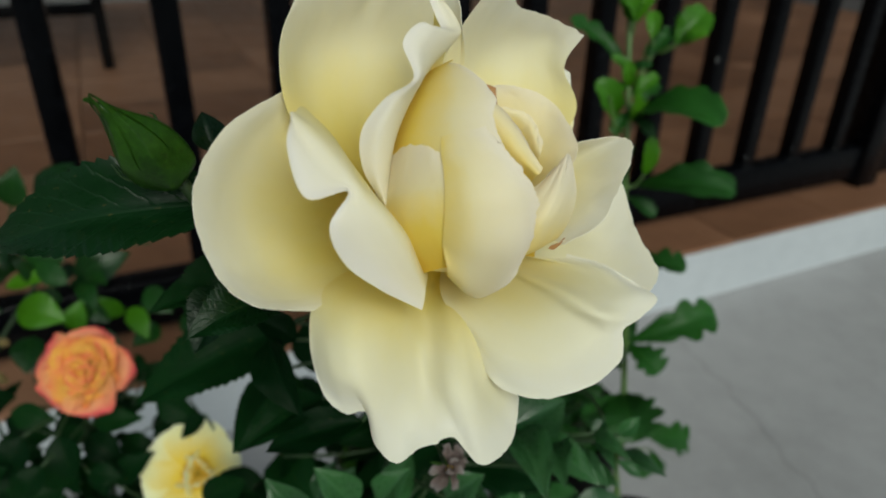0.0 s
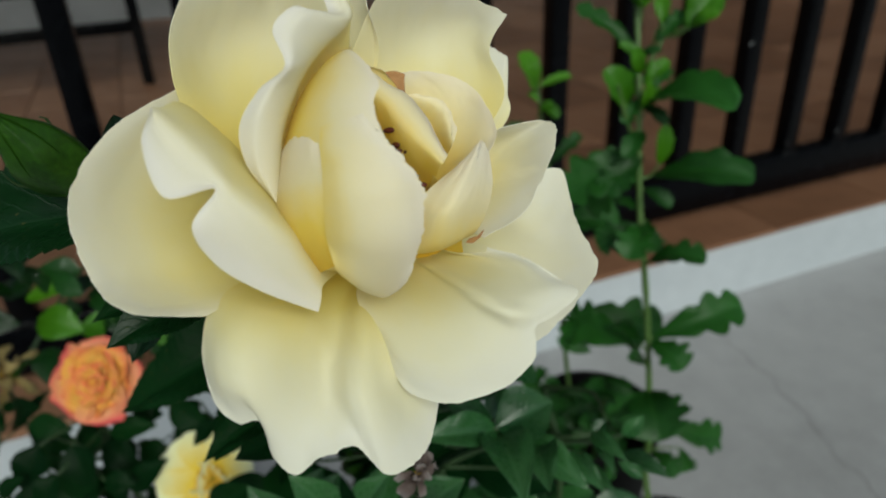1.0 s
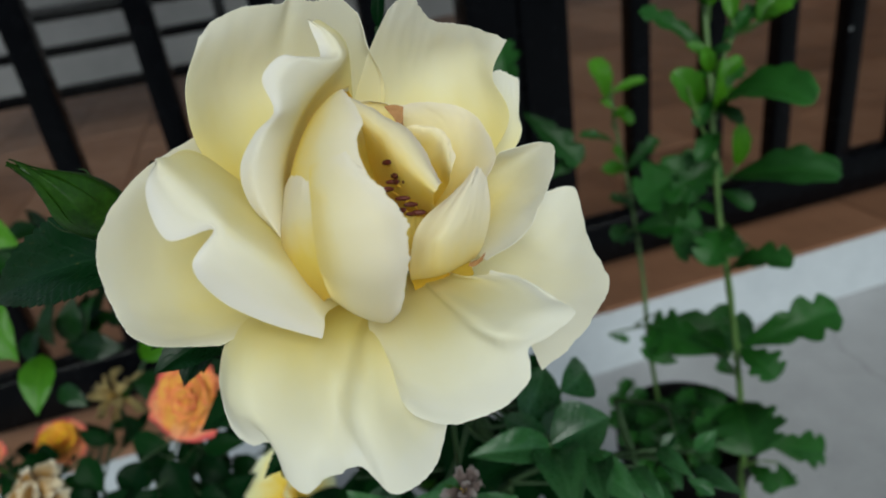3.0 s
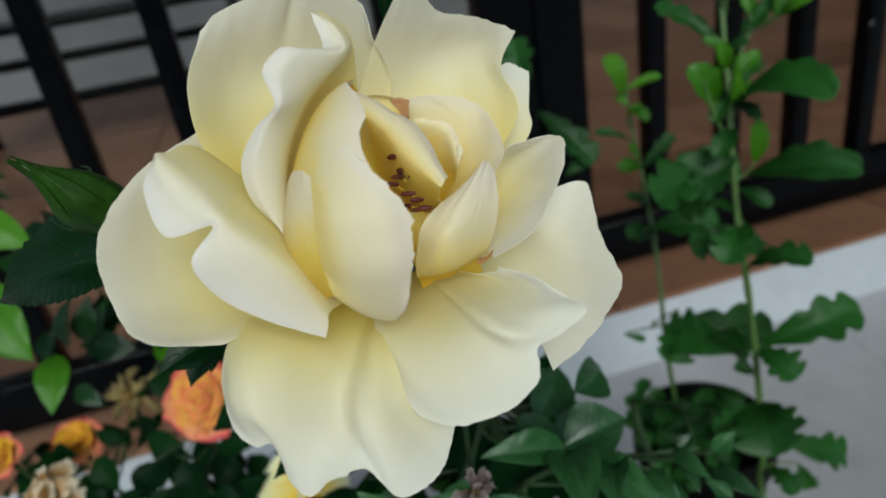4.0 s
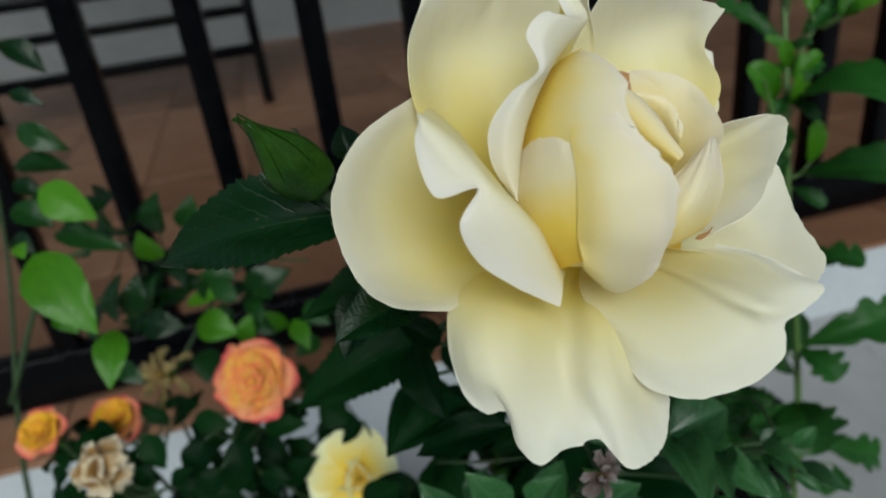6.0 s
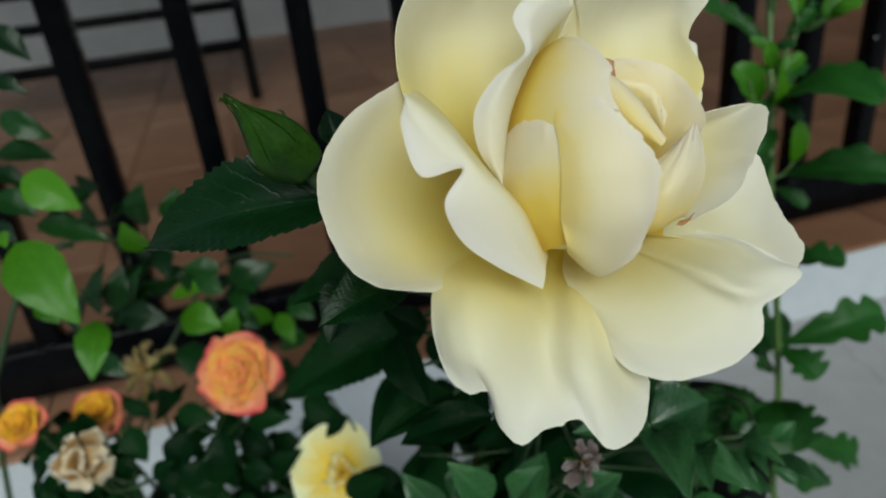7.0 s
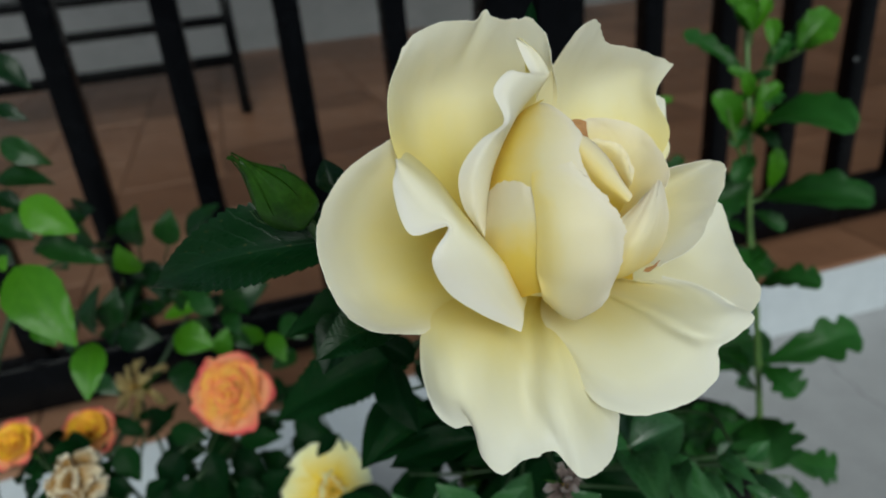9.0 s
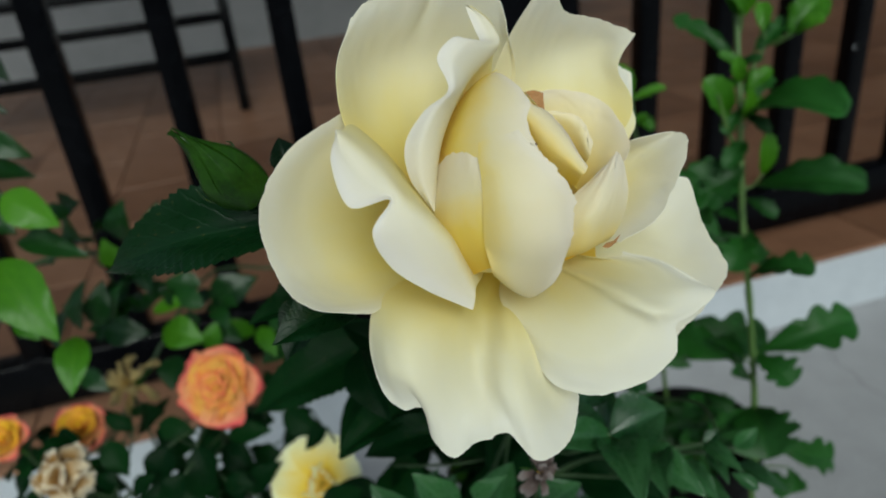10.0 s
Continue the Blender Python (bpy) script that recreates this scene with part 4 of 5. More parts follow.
def big_bloom(plant):
    """The large open rose: calyx with its petals, wide outer ones, folded ones and a half-open heart."""
    frame_at = pose(-0.0003, 0.1307, 0.7073, 64.21, 4.97, 8.92)
    bm = bmesh.new()
    bmesh.ops.create_uvsphere(bm, u_segments=20, v_segments=12, radius=0.0065, matrix=pose(0, -0.0015, -0.0045) @ Matrix.Diagonal((1, 1, 1.15, 1)))
    bloom = part("bloom", bm, SEPAL, plant, "large cream-yellow open rose with a half-open heart")
    bloom.matrix_basis = plant.matrix_world.inverted() @ frame_at
    mats = {"outer": CREAM, "fold": CREAM_FOLD, "inner": CREAM_INNER, "heart": HEART, "dried": DRY_EDGE}
    for k, (kind, opt, rows) in enumerate(BLOOM):
        bm = bmesh.new()
        sheet(bm, [[Vector(p) * 0.001 for p in r] for r in rows], 96, 56, {"outer": 0.0004, "fold": 0.00012}.get(kind, 0.0003), k * 7.3, 0.0, opt.get("ragged", 0.0 if kind == "fold" else 0.012), opt.get("v0", 0.0), opt.get("v1", 1.0), opt.get("even", False))
        thicken(bm, opt["thick"] * 0.001)
        bmesh.ops.recalc_face_normals(bm, faces=bm.faces[:])
        part("petal" if kind != "dried" else "dried_edge", bm, mats[kind], bloom, "" if kind != "dried" else "brown dried petal edge")
    for k in range(5):  # sepals bent back under the petals
        a = k * math.tau / 5 + 0.3
        bm = bmesh.new()
        d = Vector((math.cos(a), math.sin(a), 0))
        s = Vector((-math.sin(a), math.cos(a), 0))
        rows = [[d * r + s * w * e + Vector((0, 0, z)) for e in (-1, 0, 1)] for r, w, z in ((0.005, 0.003, -0.003), (0.013, 0.004, -0.004), (0.021, 0.002, -0.010), (0.026, 0.0004, -0.017))]
        sheet(bm, rows, 5, 12)
        thicken(bm, 0.0005)
        part("sepal", bm, SEPAL, bloom, "green bent-back sepal")
    rng = random.Random(5)
    gap = spline([(0.0022, 0.0104, 0.0245), (0.0030, 0.0092, 0.0250), (0.0037, 0.0073, 0.0252), (0.0054, 0.0040, 0.0257), (0.0075, 0.0018, 0.0262)], 12)
    for k, place in enumerate(gap):  # stamens in the gap of the heart
        foot = Vector((0.002 + 0.006 * k / 11, 0.004 - 0.006 * k / 11, 0.008))
        head = place + Vector([rng.uniform(-.0013, .0013) for _ in range(3)])
        bm = bmesh.new()
        tube(bm, [foot, (foot + head) / 2 + Vector((0.001, 0.001, 0)), head], 0.0002, 0.00015, 6, 5)
        st = part("stamen", bm, FILAMENT, bloom)
        bm = bmesh.new()
        bmesh.ops.create_icosphere(bm, subdivisions=2, radius=0.0008, matrix=Matrix.Translation(head) @ pose(0, 0, 0, rng.uniform(0, 180), rng.uniform(0, 180), 0) @ Matrix.Diagonal((1.7, 0.6, 0.5, 1)))
        part("anther", bm, ANTHER, st, "dark red-brown anther")
    return bloom


FACE = Vector((0.05, -0.72, 0.69))  # towards the open sky and the viewer


def leafy(plant, groups, kind_of, seed, paths, mat_stalk=None):
    """Sets the blades of the named groups on a plant, each on a stalk to its nearest shoot."""
    rng = random.Random(seed)
    pts = [p for path in paths for p in spline(path, 60)]
    for name, mat, rows in LEAVES:
        if name not in groups:
            continue
        for bx, by, bz, tx, ty, tz, w in rows:
            face = FACE + Vector((rng.uniform(-.35, .35), rng.uniform(-.2, .3), rng.uniform(-.3, .3)))
            place_leaf(plant, (bx, by, bz), (tx, ty, tz), w, kind_of[name], mat, face, rng)
            petiole(plant, (bx, by, bz), (tx, ty, tz), pts, 0.0007, mat_stalk)


def thicket(plant, at, spread, count, size, width, kind, mat, seed, paths, lean=(0, 0, 0)):
    """Fills the inside of a plant with leaves round a middle point."""
    rng = random.Random(seed)
    pts = [p for path in paths for p in spline(path, 60)]
    for _ in range(count):
        while True:
            d = Vector([rng.uniform(-1, 1) for _ in range(3)])
            if d.length < 1:
                break
        base = Vector(at) + Vector([a * b for a, b in zip(d, spread)])
        ang = rng.uniform(0, math.tau)
        way = Vector((math.cos(ang), 0.6 * math.sin(ang) - 0.15, rng.uniform(-0.7, 0.35))) + Vector(lean)
        s = size * rng.uniform(0.65, 1.2)
        tip = base + way.normalized() * s
        face = FACE + Vector((rng.uniform(-.6, .6), rng.uniform(-.5, .6), rng.uniform(-.5, .5)))
        place_leaf(plant, base, tip, width * rng.uniform(0.85, 1.15), kind, mat, face, rng)
        if rng.random() < 0.25:
            petiole(plant, base, tip, pts, 0.0006)

# leaf blades: base and tip of each, width over length
LEAVES = []
LEAVES.append(('bloom_leaf', LEAF_DEEP, [
    (-0.039, 0.122, 0.711, -0.09, 0.119, 0.701, 0.34),
    (-0.034, 0.124, 0.69, -0.049, 0.109, 0.688, 0.6),
    (-0.047, 0.136, 0.683, -0.054, 0.123, 0.674, 0.75),
    (-0.044, 0.126, 0.72, -0.047, 0.129, 0.727, 0.8),
]))
LEAVES.append(('bloom_leaf', LEAF_SHADED, [
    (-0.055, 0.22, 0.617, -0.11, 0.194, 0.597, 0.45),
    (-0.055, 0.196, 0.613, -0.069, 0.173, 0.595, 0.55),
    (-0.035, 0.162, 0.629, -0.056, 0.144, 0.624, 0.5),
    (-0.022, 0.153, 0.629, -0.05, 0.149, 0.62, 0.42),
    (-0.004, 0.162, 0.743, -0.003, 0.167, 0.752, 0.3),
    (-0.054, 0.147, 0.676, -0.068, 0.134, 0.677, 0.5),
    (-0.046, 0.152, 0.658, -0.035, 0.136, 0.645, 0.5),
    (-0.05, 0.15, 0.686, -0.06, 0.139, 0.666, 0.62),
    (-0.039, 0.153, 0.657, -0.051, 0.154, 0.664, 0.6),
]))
LEAVES.append(('mum_young', LEAF_BRIGHT, [
    (0.122, 0.482, 0.686, 0.107, 0.489, 0.709, 0.55),
    (0.124, 0.481, 0.686, 0.135, 0.492, 0.705, 0.50),
    (0.123, 0.482, 0.687, 0.116, 0.477, 0.711, 0.60),
    (0.123, 0.476, 0.686, 0.112, 0.466, 0.704, 0.60),
    (0.150, 0.470, 0.676, 0.170, 0.479, 0.696, 0.75),
    (0.154, 0.469, 0.676, 0.166, 0.457, 0.686, 0.60),
    (0.153, 0.475, 0.676, 0.157, 0.482, 0.694, 0.60),
    (0.151, 0.465, 0.676, 0.157, 0.454, 0.683, 0.50),
    (0.136, 0.475, 0.678, 0.136, 0.484, 0.694, 0.60),
]))
LEAVES.append(('mum_young', LEAF_BRIGHT, [
    (0.116, 0.463, 0.625, 0.098, 0.454, 0.654, 0.62),
    (0.138, 0.449, 0.591, 0.138, 0.448, 0.619, 0.46),
    (0.126, 0.465, 0.643, 0.142, 0.470, 0.655, 0.50),
    (0.124, 0.462, 0.628, 0.111, 0.455, 0.623, 0.50),
    (0.123, 0.466, 0.647, 0.118, 0.462, 0.666, 0.50),
    (0.126, 0.468, 0.654, 0.108, 0.466, 0.667, 0.45),
    (0.129, 0.462, 0.624, 0.137, 0.468, 0.638, 0.45),
    (0.124, 0.462, 0.622, 0.125, 0.450, 0.647, 0.40),
    (0.127, 0.463, 0.638, 0.131, 0.467, 0.656, 0.40),
]))
LEAVES.append(('mum_leaf', LEAF_MUM, [
    (0.122, 0.472, 0.660, 0.082, 0.486, 0.688, 0.26),
    (0.135, 0.471, 0.667, 0.152, 0.480, 0.683, 0.55),
    (0.132, 0.477, 0.664, 0.144, 0.482, 0.679, 0.50),
    (0.128, 0.453, 0.596, 0.100, 0.440, 0.574, 0.55),
    (0.126, 0.463, 0.636, 0.143, 0.473, 0.650, 0.50),
    (0.125, 0.462, 0.633, 0.113, 0.450, 0.619, 0.50),
    (0.132, 0.443, 0.549, 0.116, 0.417, 0.536, 0.75),
    (0.128, 0.445, 0.559, 0.115, 0.460, 0.560, 0.45),
    (0.132, 0.443, 0.553, 0.133, 0.423, 0.538, 0.50),
    (0.133, 0.438, 0.520, 0.166, 0.413, 0.537, 0.55),
    (0.145, 0.436, 0.460, 0.208, 0.445, 0.482, 0.46),
    (0.144, 0.436, 0.457, 0.162, 0.411, 0.449, 0.85),
]))
LEAVES.append(('mum_leaf', LEAF_MUM, [
    (0.140, 0.433, 0.437, 0.129, 0.439, 0.442, 0.95),
    (0.144, 0.428, 0.416, 0.146, 0.388, 0.403, 1.15),
    (0.143, 0.429, 0.414, 0.113, 0.413, 0.400, 0.75),
    (0.163, 0.427, 0.378, 0.209, 0.439, 0.358, 0.50),
    (0.151, 0.423, 0.360, 0.164, 0.399, 0.356, 0.80),
    (0.171, 0.419, 0.367, 0.179, 0.413, 0.349, 0.70),
    (0.136, 0.437, 0.454, 0.122, 0.464, 0.452, 0.60),
    (0.125, 0.454, 0.599, 0.077, 0.451, 0.569, 0.62),
    (0.126, 0.452, 0.590, 0.095, 0.463, 0.551, 0.50),
    (0.134, 0.442, 0.548, 0.099, 0.442, 0.535, 0.62),
    (0.133, 0.443, 0.549, 0.142, 0.440, 0.527, 0.50),
    (0.134, 0.453, 0.442, 0.089, 0.495, 0.436, 0.62),
    (0.141, 0.429, 0.416, 0.163, 0.410, 0.402, 0.90),
    (0.137, 0.438, 0.477, 0.127, 0.443, 0.481, 0.50),
]))
LEAVES.append(('mum_broad', LEAF_MUM, [
    (0.130, 0.461, 0.630, 0.166, 0.404, 0.643, 0.48),
    (0.134, 0.449, 0.583, 0.189, 0.416, 0.593, 0.46),
    (0.127, 0.455, 0.612, 0.112, 0.438, 0.600, 0.55),
    (0.126, 0.460, 0.628, 0.140, 0.450, 0.618, 0.55),
    (0.124, 0.466, 0.650, 0.110, 0.470, 0.640, 0.50),
    (0.122, 0.470, 0.656, 0.134, 0.460, 0.664, 0.50),
    (0.129, 0.446, 0.575, 0.146, 0.436, 0.566, 0.55),
]))
LEAVES.append(('low_leaf', LEAF_GLOSS, [
    (0.025, 0.179, 0.604, 0.000, 0.166, 0.612, 0.42),
    (0.025, 0.179, 0.605, 0.044, 0.190, 0.607, 0.85),
    (0.025, 0.180, 0.602, 0.033, 0.149, 0.604, 0.50),
    (0.035, 0.184, 0.595, 0.054, 0.165, 0.593, 0.44),
    (0.024, 0.184, 0.604, 0.008, 0.194, 0.604, 0.50),
    (0.015, 0.193, 0.603, 0.022, 0.219, 0.606, 0.62),
    (0.028, 0.206, 0.605, 0.037, 0.223, 0.602, 0.80),
    (0.024, 0.192, 0.590, 0.026, 0.213, 0.598, 0.50),
    (0.003, 0.162, 0.589, 0.015, 0.161, 0.601, 0.80),
    (-0.026, 0.157, 0.590, -0.038, 0.156, 0.607, 0.60),
    (-0.019, 0.165, 0.582, -0.009, 0.168, 0.596, 0.65),
    (-0.036, 0.169, 0.577, -0.029, 0.179, 0.584, 0.70),
    (0.038, 0.184, 0.595, 0.041, 0.159, 0.598, 0.50),
    (0.061, 0.207, 0.577, 0.072, 0.192, 0.578, 0.36),
]))
LEAVES.append(('low_leaf', LEAF_GLOSS, [
    (0.064, 0.212, 0.568, 0.069, 0.197, 0.567, 0.40),
    (0.076, 0.216, 0.559, 0.091, 0.201, 0.561, 0.36),
    (0.052, 0.196, 0.579, 0.062, 0.179, 0.577, 0.40),
    (0.070, 0.225, 0.568, 0.064, 0.221, 0.563, 0.60),
    (0.078, 0.228, 0.557, 0.087, 0.232, 0.564, 0.60),
    (0.081, 0.202, 0.560, 0.072, 0.207, 0.563, 0.50),
    (0.057, 0.191, 0.574, 0.065, 0.179, 0.578, 0.50),
    (-0.046, 0.169, 0.571, -0.058, 0.169, 0.588, 0.60),
    (-0.021, 0.172, 0.569, -0.010, 0.195, 0.576, 0.50),
    (-0.044, 0.180, 0.567, -0.038, 0.190, 0.576, 0.60),
]))
LEAVES.append(('side_leaf', LEAF_MID, [
    (-0.290, 0.315, 0.727, -0.271, 0.316, 0.709, 0.56),
    (-0.298, 0.316, 0.701, -0.280, 0.317, 0.692, 0.45),
    (-0.291, 0.305, 0.685, -0.267, 0.308, 0.670, 0.52),
    (-0.294, 0.296, 0.666, -0.267, 0.305, 0.660, 0.56),
    (-0.296, 0.287, 0.647, -0.275, 0.287, 0.635, 0.67),
    (-0.289, 0.299, 0.625, -0.255, 0.308, 0.610, 0.38),
    (-0.309, 0.307, 0.654, -0.291, 0.306, 0.644, 0.56),
    (-0.296, 0.281, 0.633, -0.282, 0.276, 0.625, 0.67),
]))
LEAVES.append(('side_leaf', LEAF_BRIGHT, [
    (-0.273, 0.285, 0.658, -0.247, 0.287, 0.639, 0.65),
    (-0.269, 0.262, 0.632, -0.234, 0.245, 0.596, 0.56),
    (-0.253, 0.276, 0.578, -0.246, 0.251, 0.557, 0.54),
    (-0.281, 0.267, 0.635, -0.272, 0.259, 0.631, 0.67),
    (-0.282, 0.272, 0.591, -0.266, 0.266, 0.582, 0.56),
]))
LEAVES.append(('back_leaf', LEAF_MID, [
    (-0.294, 0.325, 0.550, -0.287, 0.335, 0.581, 0.57),
    (-0.287, 0.331, 0.549, -0.279, 0.340, 0.578, 0.53),
    (-0.279, 0.337, 0.548, -0.270, 0.345, 0.573, 0.57),
    (-0.284, 0.331, 0.546, -0.255, 0.336, 0.540, 0.63),
    (-0.291, 0.388, 0.582, -0.286, 0.392, 0.612, 0.87),
    (-0.275, 0.398, 0.578, -0.268, 0.402, 0.605, 0.71),
    (-0.264, 0.406, 0.580, -0.239, 0.418, 0.601, 0.63),
    (-0.243, 0.393, 0.531, -0.209, 0.406, 0.543, 0.63),
    (-0.240, 0.391, 0.484, -0.217, 0.386, 0.478, 0.69),
    (-0.252, 0.365, 0.461, -0.266, 0.360, 0.485, 0.69),
    (-0.290, 0.383, 0.570, -0.269, 0.381, 0.562, 0.57),
    (-0.259, 0.385, 0.534, -0.269, 0.375, 0.552, 0.63),
    (-0.230, 0.398, 0.526, -0.242, 0.380, 0.530, 0.57),
    (-0.204, 0.405, 0.515, -0.183, 0.395, 0.503, 0.69),
]))
LEAVES.append(('back_leaf', LEAF_MID, [
    (-0.195, 0.395, 0.492, -0.205, 0.374, 0.489, 0.69),
    (-0.262, 0.362, 0.504, -0.257, 0.341, 0.490, 0.80),
    (-0.173, 0.389, 0.507, -0.154, 0.377, 0.496, 0.69),
    (-0.323, 0.343, 0.504, -0.301, 0.337, 0.492, 0.57),
]))
LEAVES.append(('back_leaf', LEAF_BRIGHT, [
    (-0.274, 0.358, 0.578, -0.279, 0.352, 0.601, 0.83),
    (-0.270, 0.369, 0.522, -0.241, 0.369, 0.512, 0.80),
    (-0.241, 0.374, 0.501, -0.234, 0.380, 0.522, 0.71),
    (-0.215, 0.392, 0.503, -0.234, 0.381, 0.523, 0.46),
    (-0.212, 0.396, 0.506, -0.196, 0.380, 0.491, 0.57),
    (-0.276, 0.372, 0.534, -0.245, 0.384, 0.540, 0.34),
]))
LEAVES.append(('mini_leaf', LEAF_SHADED, [
    (-0.196, 0.299, 0.49, -0.17, 0.305, 0.49, 0.55),
    (-0.205, 0.303, 0.477, -0.185, 0.3, 0.463, 0.75),
    (-0.239, 0.296, 0.5, -0.215, 0.297, 0.493, 0.6),
    (-0.267, 0.307, 0.487, -0.287, 0.307, 0.496, 0.5),
    (-0.263, 0.28, 0.5, -0.251, 0.272, 0.48, 0.7),
    (-0.222, 0.277, 0.5, -0.232, 0.265, 0.48, 0.75),
    (-0.205, 0.279, 0.499, -0.196, 0.271, 0.477, 0.75),
    (-0.207, 0.264, 0.492, -0.216, 0.255, 0.478, 0.8),
    (-0.189, 0.273, 0.479, -0.172, 0.274, 0.475, 0.7),
    (-0.18, 0.279, 0.465, -0.16, 0.29, 0.479, 0.6),
    (-0.252, 0.262, 0.482, -0.265, 0.263, 0.489, 0.7),
    (-0.236, 0.255, 0.485, -0.223, 0.262, 0.493, 0.7),
    (-0.163, 0.311, 0.5, -0.139, 0.308, 0.485, 0.6),
    (-0.133, 0.303, 0.495, -0.146, 0.295, 0.484, 0.6),
]))
LEAVES.append(('mini_leaf', LEAF_SHADED, [
    (-0.327, 0.370, 0.435, -0.340, 0.365, 0.452, 0.55),
    (-0.322, 0.370, 0.443, -0.310, 0.375, 0.449, 0.60),
    (-0.316, 0.370, 0.435, -0.283, 0.360, 0.456, 0.60),
    (-0.330, 0.370, 0.440, -0.317, 0.360, 0.434, 0.70),
    (-0.301, 0.370, 0.441, -0.291, 0.380, 0.453, 0.50),
    (-0.207, 0.340, 0.457, -0.217, 0.330, 0.461, 0.60),
    (-0.210, 0.340, 0.461, -0.198, 0.350, 0.462, 0.60),
    (-0.200, 0.360, 0.472, -0.180, 0.370, 0.481, 0.50),
    (-0.193, 0.360, 0.479, -0.201, 0.370, 0.487, 0.60),
]))
LEAVES.append(('mini_leaf', LEAF_SHADED, [
    (-0.251, 0.324, 0.461, -0.269, 0.327, 0.467, 0.8),
    (-0.228, 0.314, 0.462, -0.211, 0.317, 0.469, 0.8),
    (-0.219, 0.303, 0.464, -0.229, 0.292, 0.443, 0.85),
    (-0.194, 0.293, 0.466, -0.19, 0.284, 0.449, 0.8),
    (-0.233, 0.289, 0.459, -0.246, 0.283, 0.447, 0.8),
    (-0.184, 0.324, 0.481, -0.201, 0.32, 0.473, 0.6),
    (-0.172, 0.305, 0.468, -0.167, 0.296, 0.45, 0.8),
    (-0.153, 0.328, 0.488, -0.167, 0.32, 0.474, 0.8),
    (-0.252, 0.3, 0.457, -0.239, 0.305, 0.466, 0.8),
]))
LEAVES.append(('shoot_young', LEAF_BRIGHT, [
    (0.067, 0.612, 0.601, 0.055, 0.628, 0.629, 0.55),
    (0.069, 0.612, 0.602, 0.098, 0.622, 0.608, 0.36),
    (0.066, 0.612, 0.598, 0.057, 0.600, 0.620, 0.60),
    (0.071, 0.606, 0.588, 0.085, 0.594, 0.579, 0.62),
    (0.069, 0.606, 0.590, 0.060, 0.610, 0.598, 0.60),
    (0.069, 0.603, 0.581, 0.081, 0.600, 0.591, 0.50),
    (0.077, 0.590, 0.541, 0.058, 0.575, 0.545, 0.60),
    (0.076, 0.590, 0.547, 0.070, 0.600, 0.558, 0.50),
]))
LEAVES.append(('shoot_leaf', LEAF_MUM, [
    (0.070, 0.600, 0.561, 0.040, 0.600, 0.570, 0.30),
    (0.078, 0.590, 0.538, 0.106, 0.600, 0.562, 0.34),
    (0.084, 0.575, 0.508, 0.063, 0.570, 0.522, 0.50),
    (0.086, 0.560, 0.489, 0.061, 0.548, 0.500, 0.55),
    (0.08, 0.538, 0.542, 0.148, 0.537, 0.552, 0.50),
    (0.081, 0.534, 0.509, 0.133, 0.534, 0.506, 0.60),
    (0.1, 0.504, 0.441, 0.089, 0.477, 0.416, 0.91),
    (0.055, 0.49, 0.435, 0.071, 0.49, 0.429, 0.42),
    (0.086, 0.49, 0.443, 0.166, 0.49, 0.427, 0.5),
]))
LEAVES.append(('shoot_leaf', LEAF_MUM, [
    (-0.019, 0.623, 0.599, -0.024, 0.647, 0.649, 0.55),
    (-0.005, 0.581, 0.6, 0.039, 0.56, 0.558, 0.38),
    (0.015, 0.56, 0.549, 0.038, 0.573, 0.563, 0.5),
]))

# ---- the rose bush with the large bloom ----
pot_of((0.02, 0.27, 0), 0.12, 0.24, "black plastic plant pot with dark soil under a rose bush")
rose_bush = thing("rose_bush", "rose bush with a large cream-yellow bloom, a bud and dark leaves", "rose", pose(0.02, 0.27, 0.2))
bpy.context.view_layer.update()
SHOOTS = [
    [(0.02, 0.27, 0.19), (0.012, 0.268, 0.36), (-0.005, 0.25, 0.52), (-0.012, 0.21, 0.62), (-0.008, 0.172, 0.668), (0.0015, 0.138, 0.699)],
    [(-0.011, 0.195, 0.64), (-0.024, 0.15, 0.67), (-0.040, 0.123, 0.698), (-0.0478, 0.1147, 0.7198)],
    [(0.02, 0.27, 0.20), (0.0, 0.25, 0.36), (0.0, 0.235, 0.50), (0.003, 0.221, 0.545)],
    [(0.03, 0.27, 0.20), (0.05, 0.27, 0.36), (0.06, 0.275, 0.48), (0.05, 0.28, 0.54)],
]
for path, r0, r1 in zip(SHOOTS, (0.0036, 0.002, 0.0026, 0.0024), (0.0024, 0.0013, 0.0016, 0.0014)):
    stem(rose_bush, path, r0, r1)
big_bloom(rose_bush)
rose_bud(rose_bush, (-0.0478, 0.1147, 0.7198), (-0.0534, 0.1018, 0.7370), 0.0096)
small_bloom(rose_bush, (0.003, 0.141, 0.624), (0.45, -0.62, 0.5), 0.0056, PAPERY, ((3, 20, 0.7), (4, 62, 1.1), (2, 85, 1.3)), "dried-up small flower with papery grey petals", 21, 1.2, 0.14, 6, 0.42, 0.3)
stem(rose_bush, [(-0.010, 0.20, 0.632), (-0.004, 0.17, 0.618), (0.002, 0.144, 0.6225)], 0.0009, 0.0006)
rose_bud(rose_bush, (-0.0455, 0.259, 0.503), (-0.046, 0.256, 0.519), 0.0085)
stem(rose_bush, [(0.0, 0.25, 0.40), (-0.03, 0.262, 0.46), (-0.0455, 0.259, 0.504)], 0.0014, 0.0009)
leafy(rose_bush, ("bloom_leaf", "low_leaf"), {"bloom_leaf": "sharp", "low_leaf": "sharp"}, 3, SHOOTS)
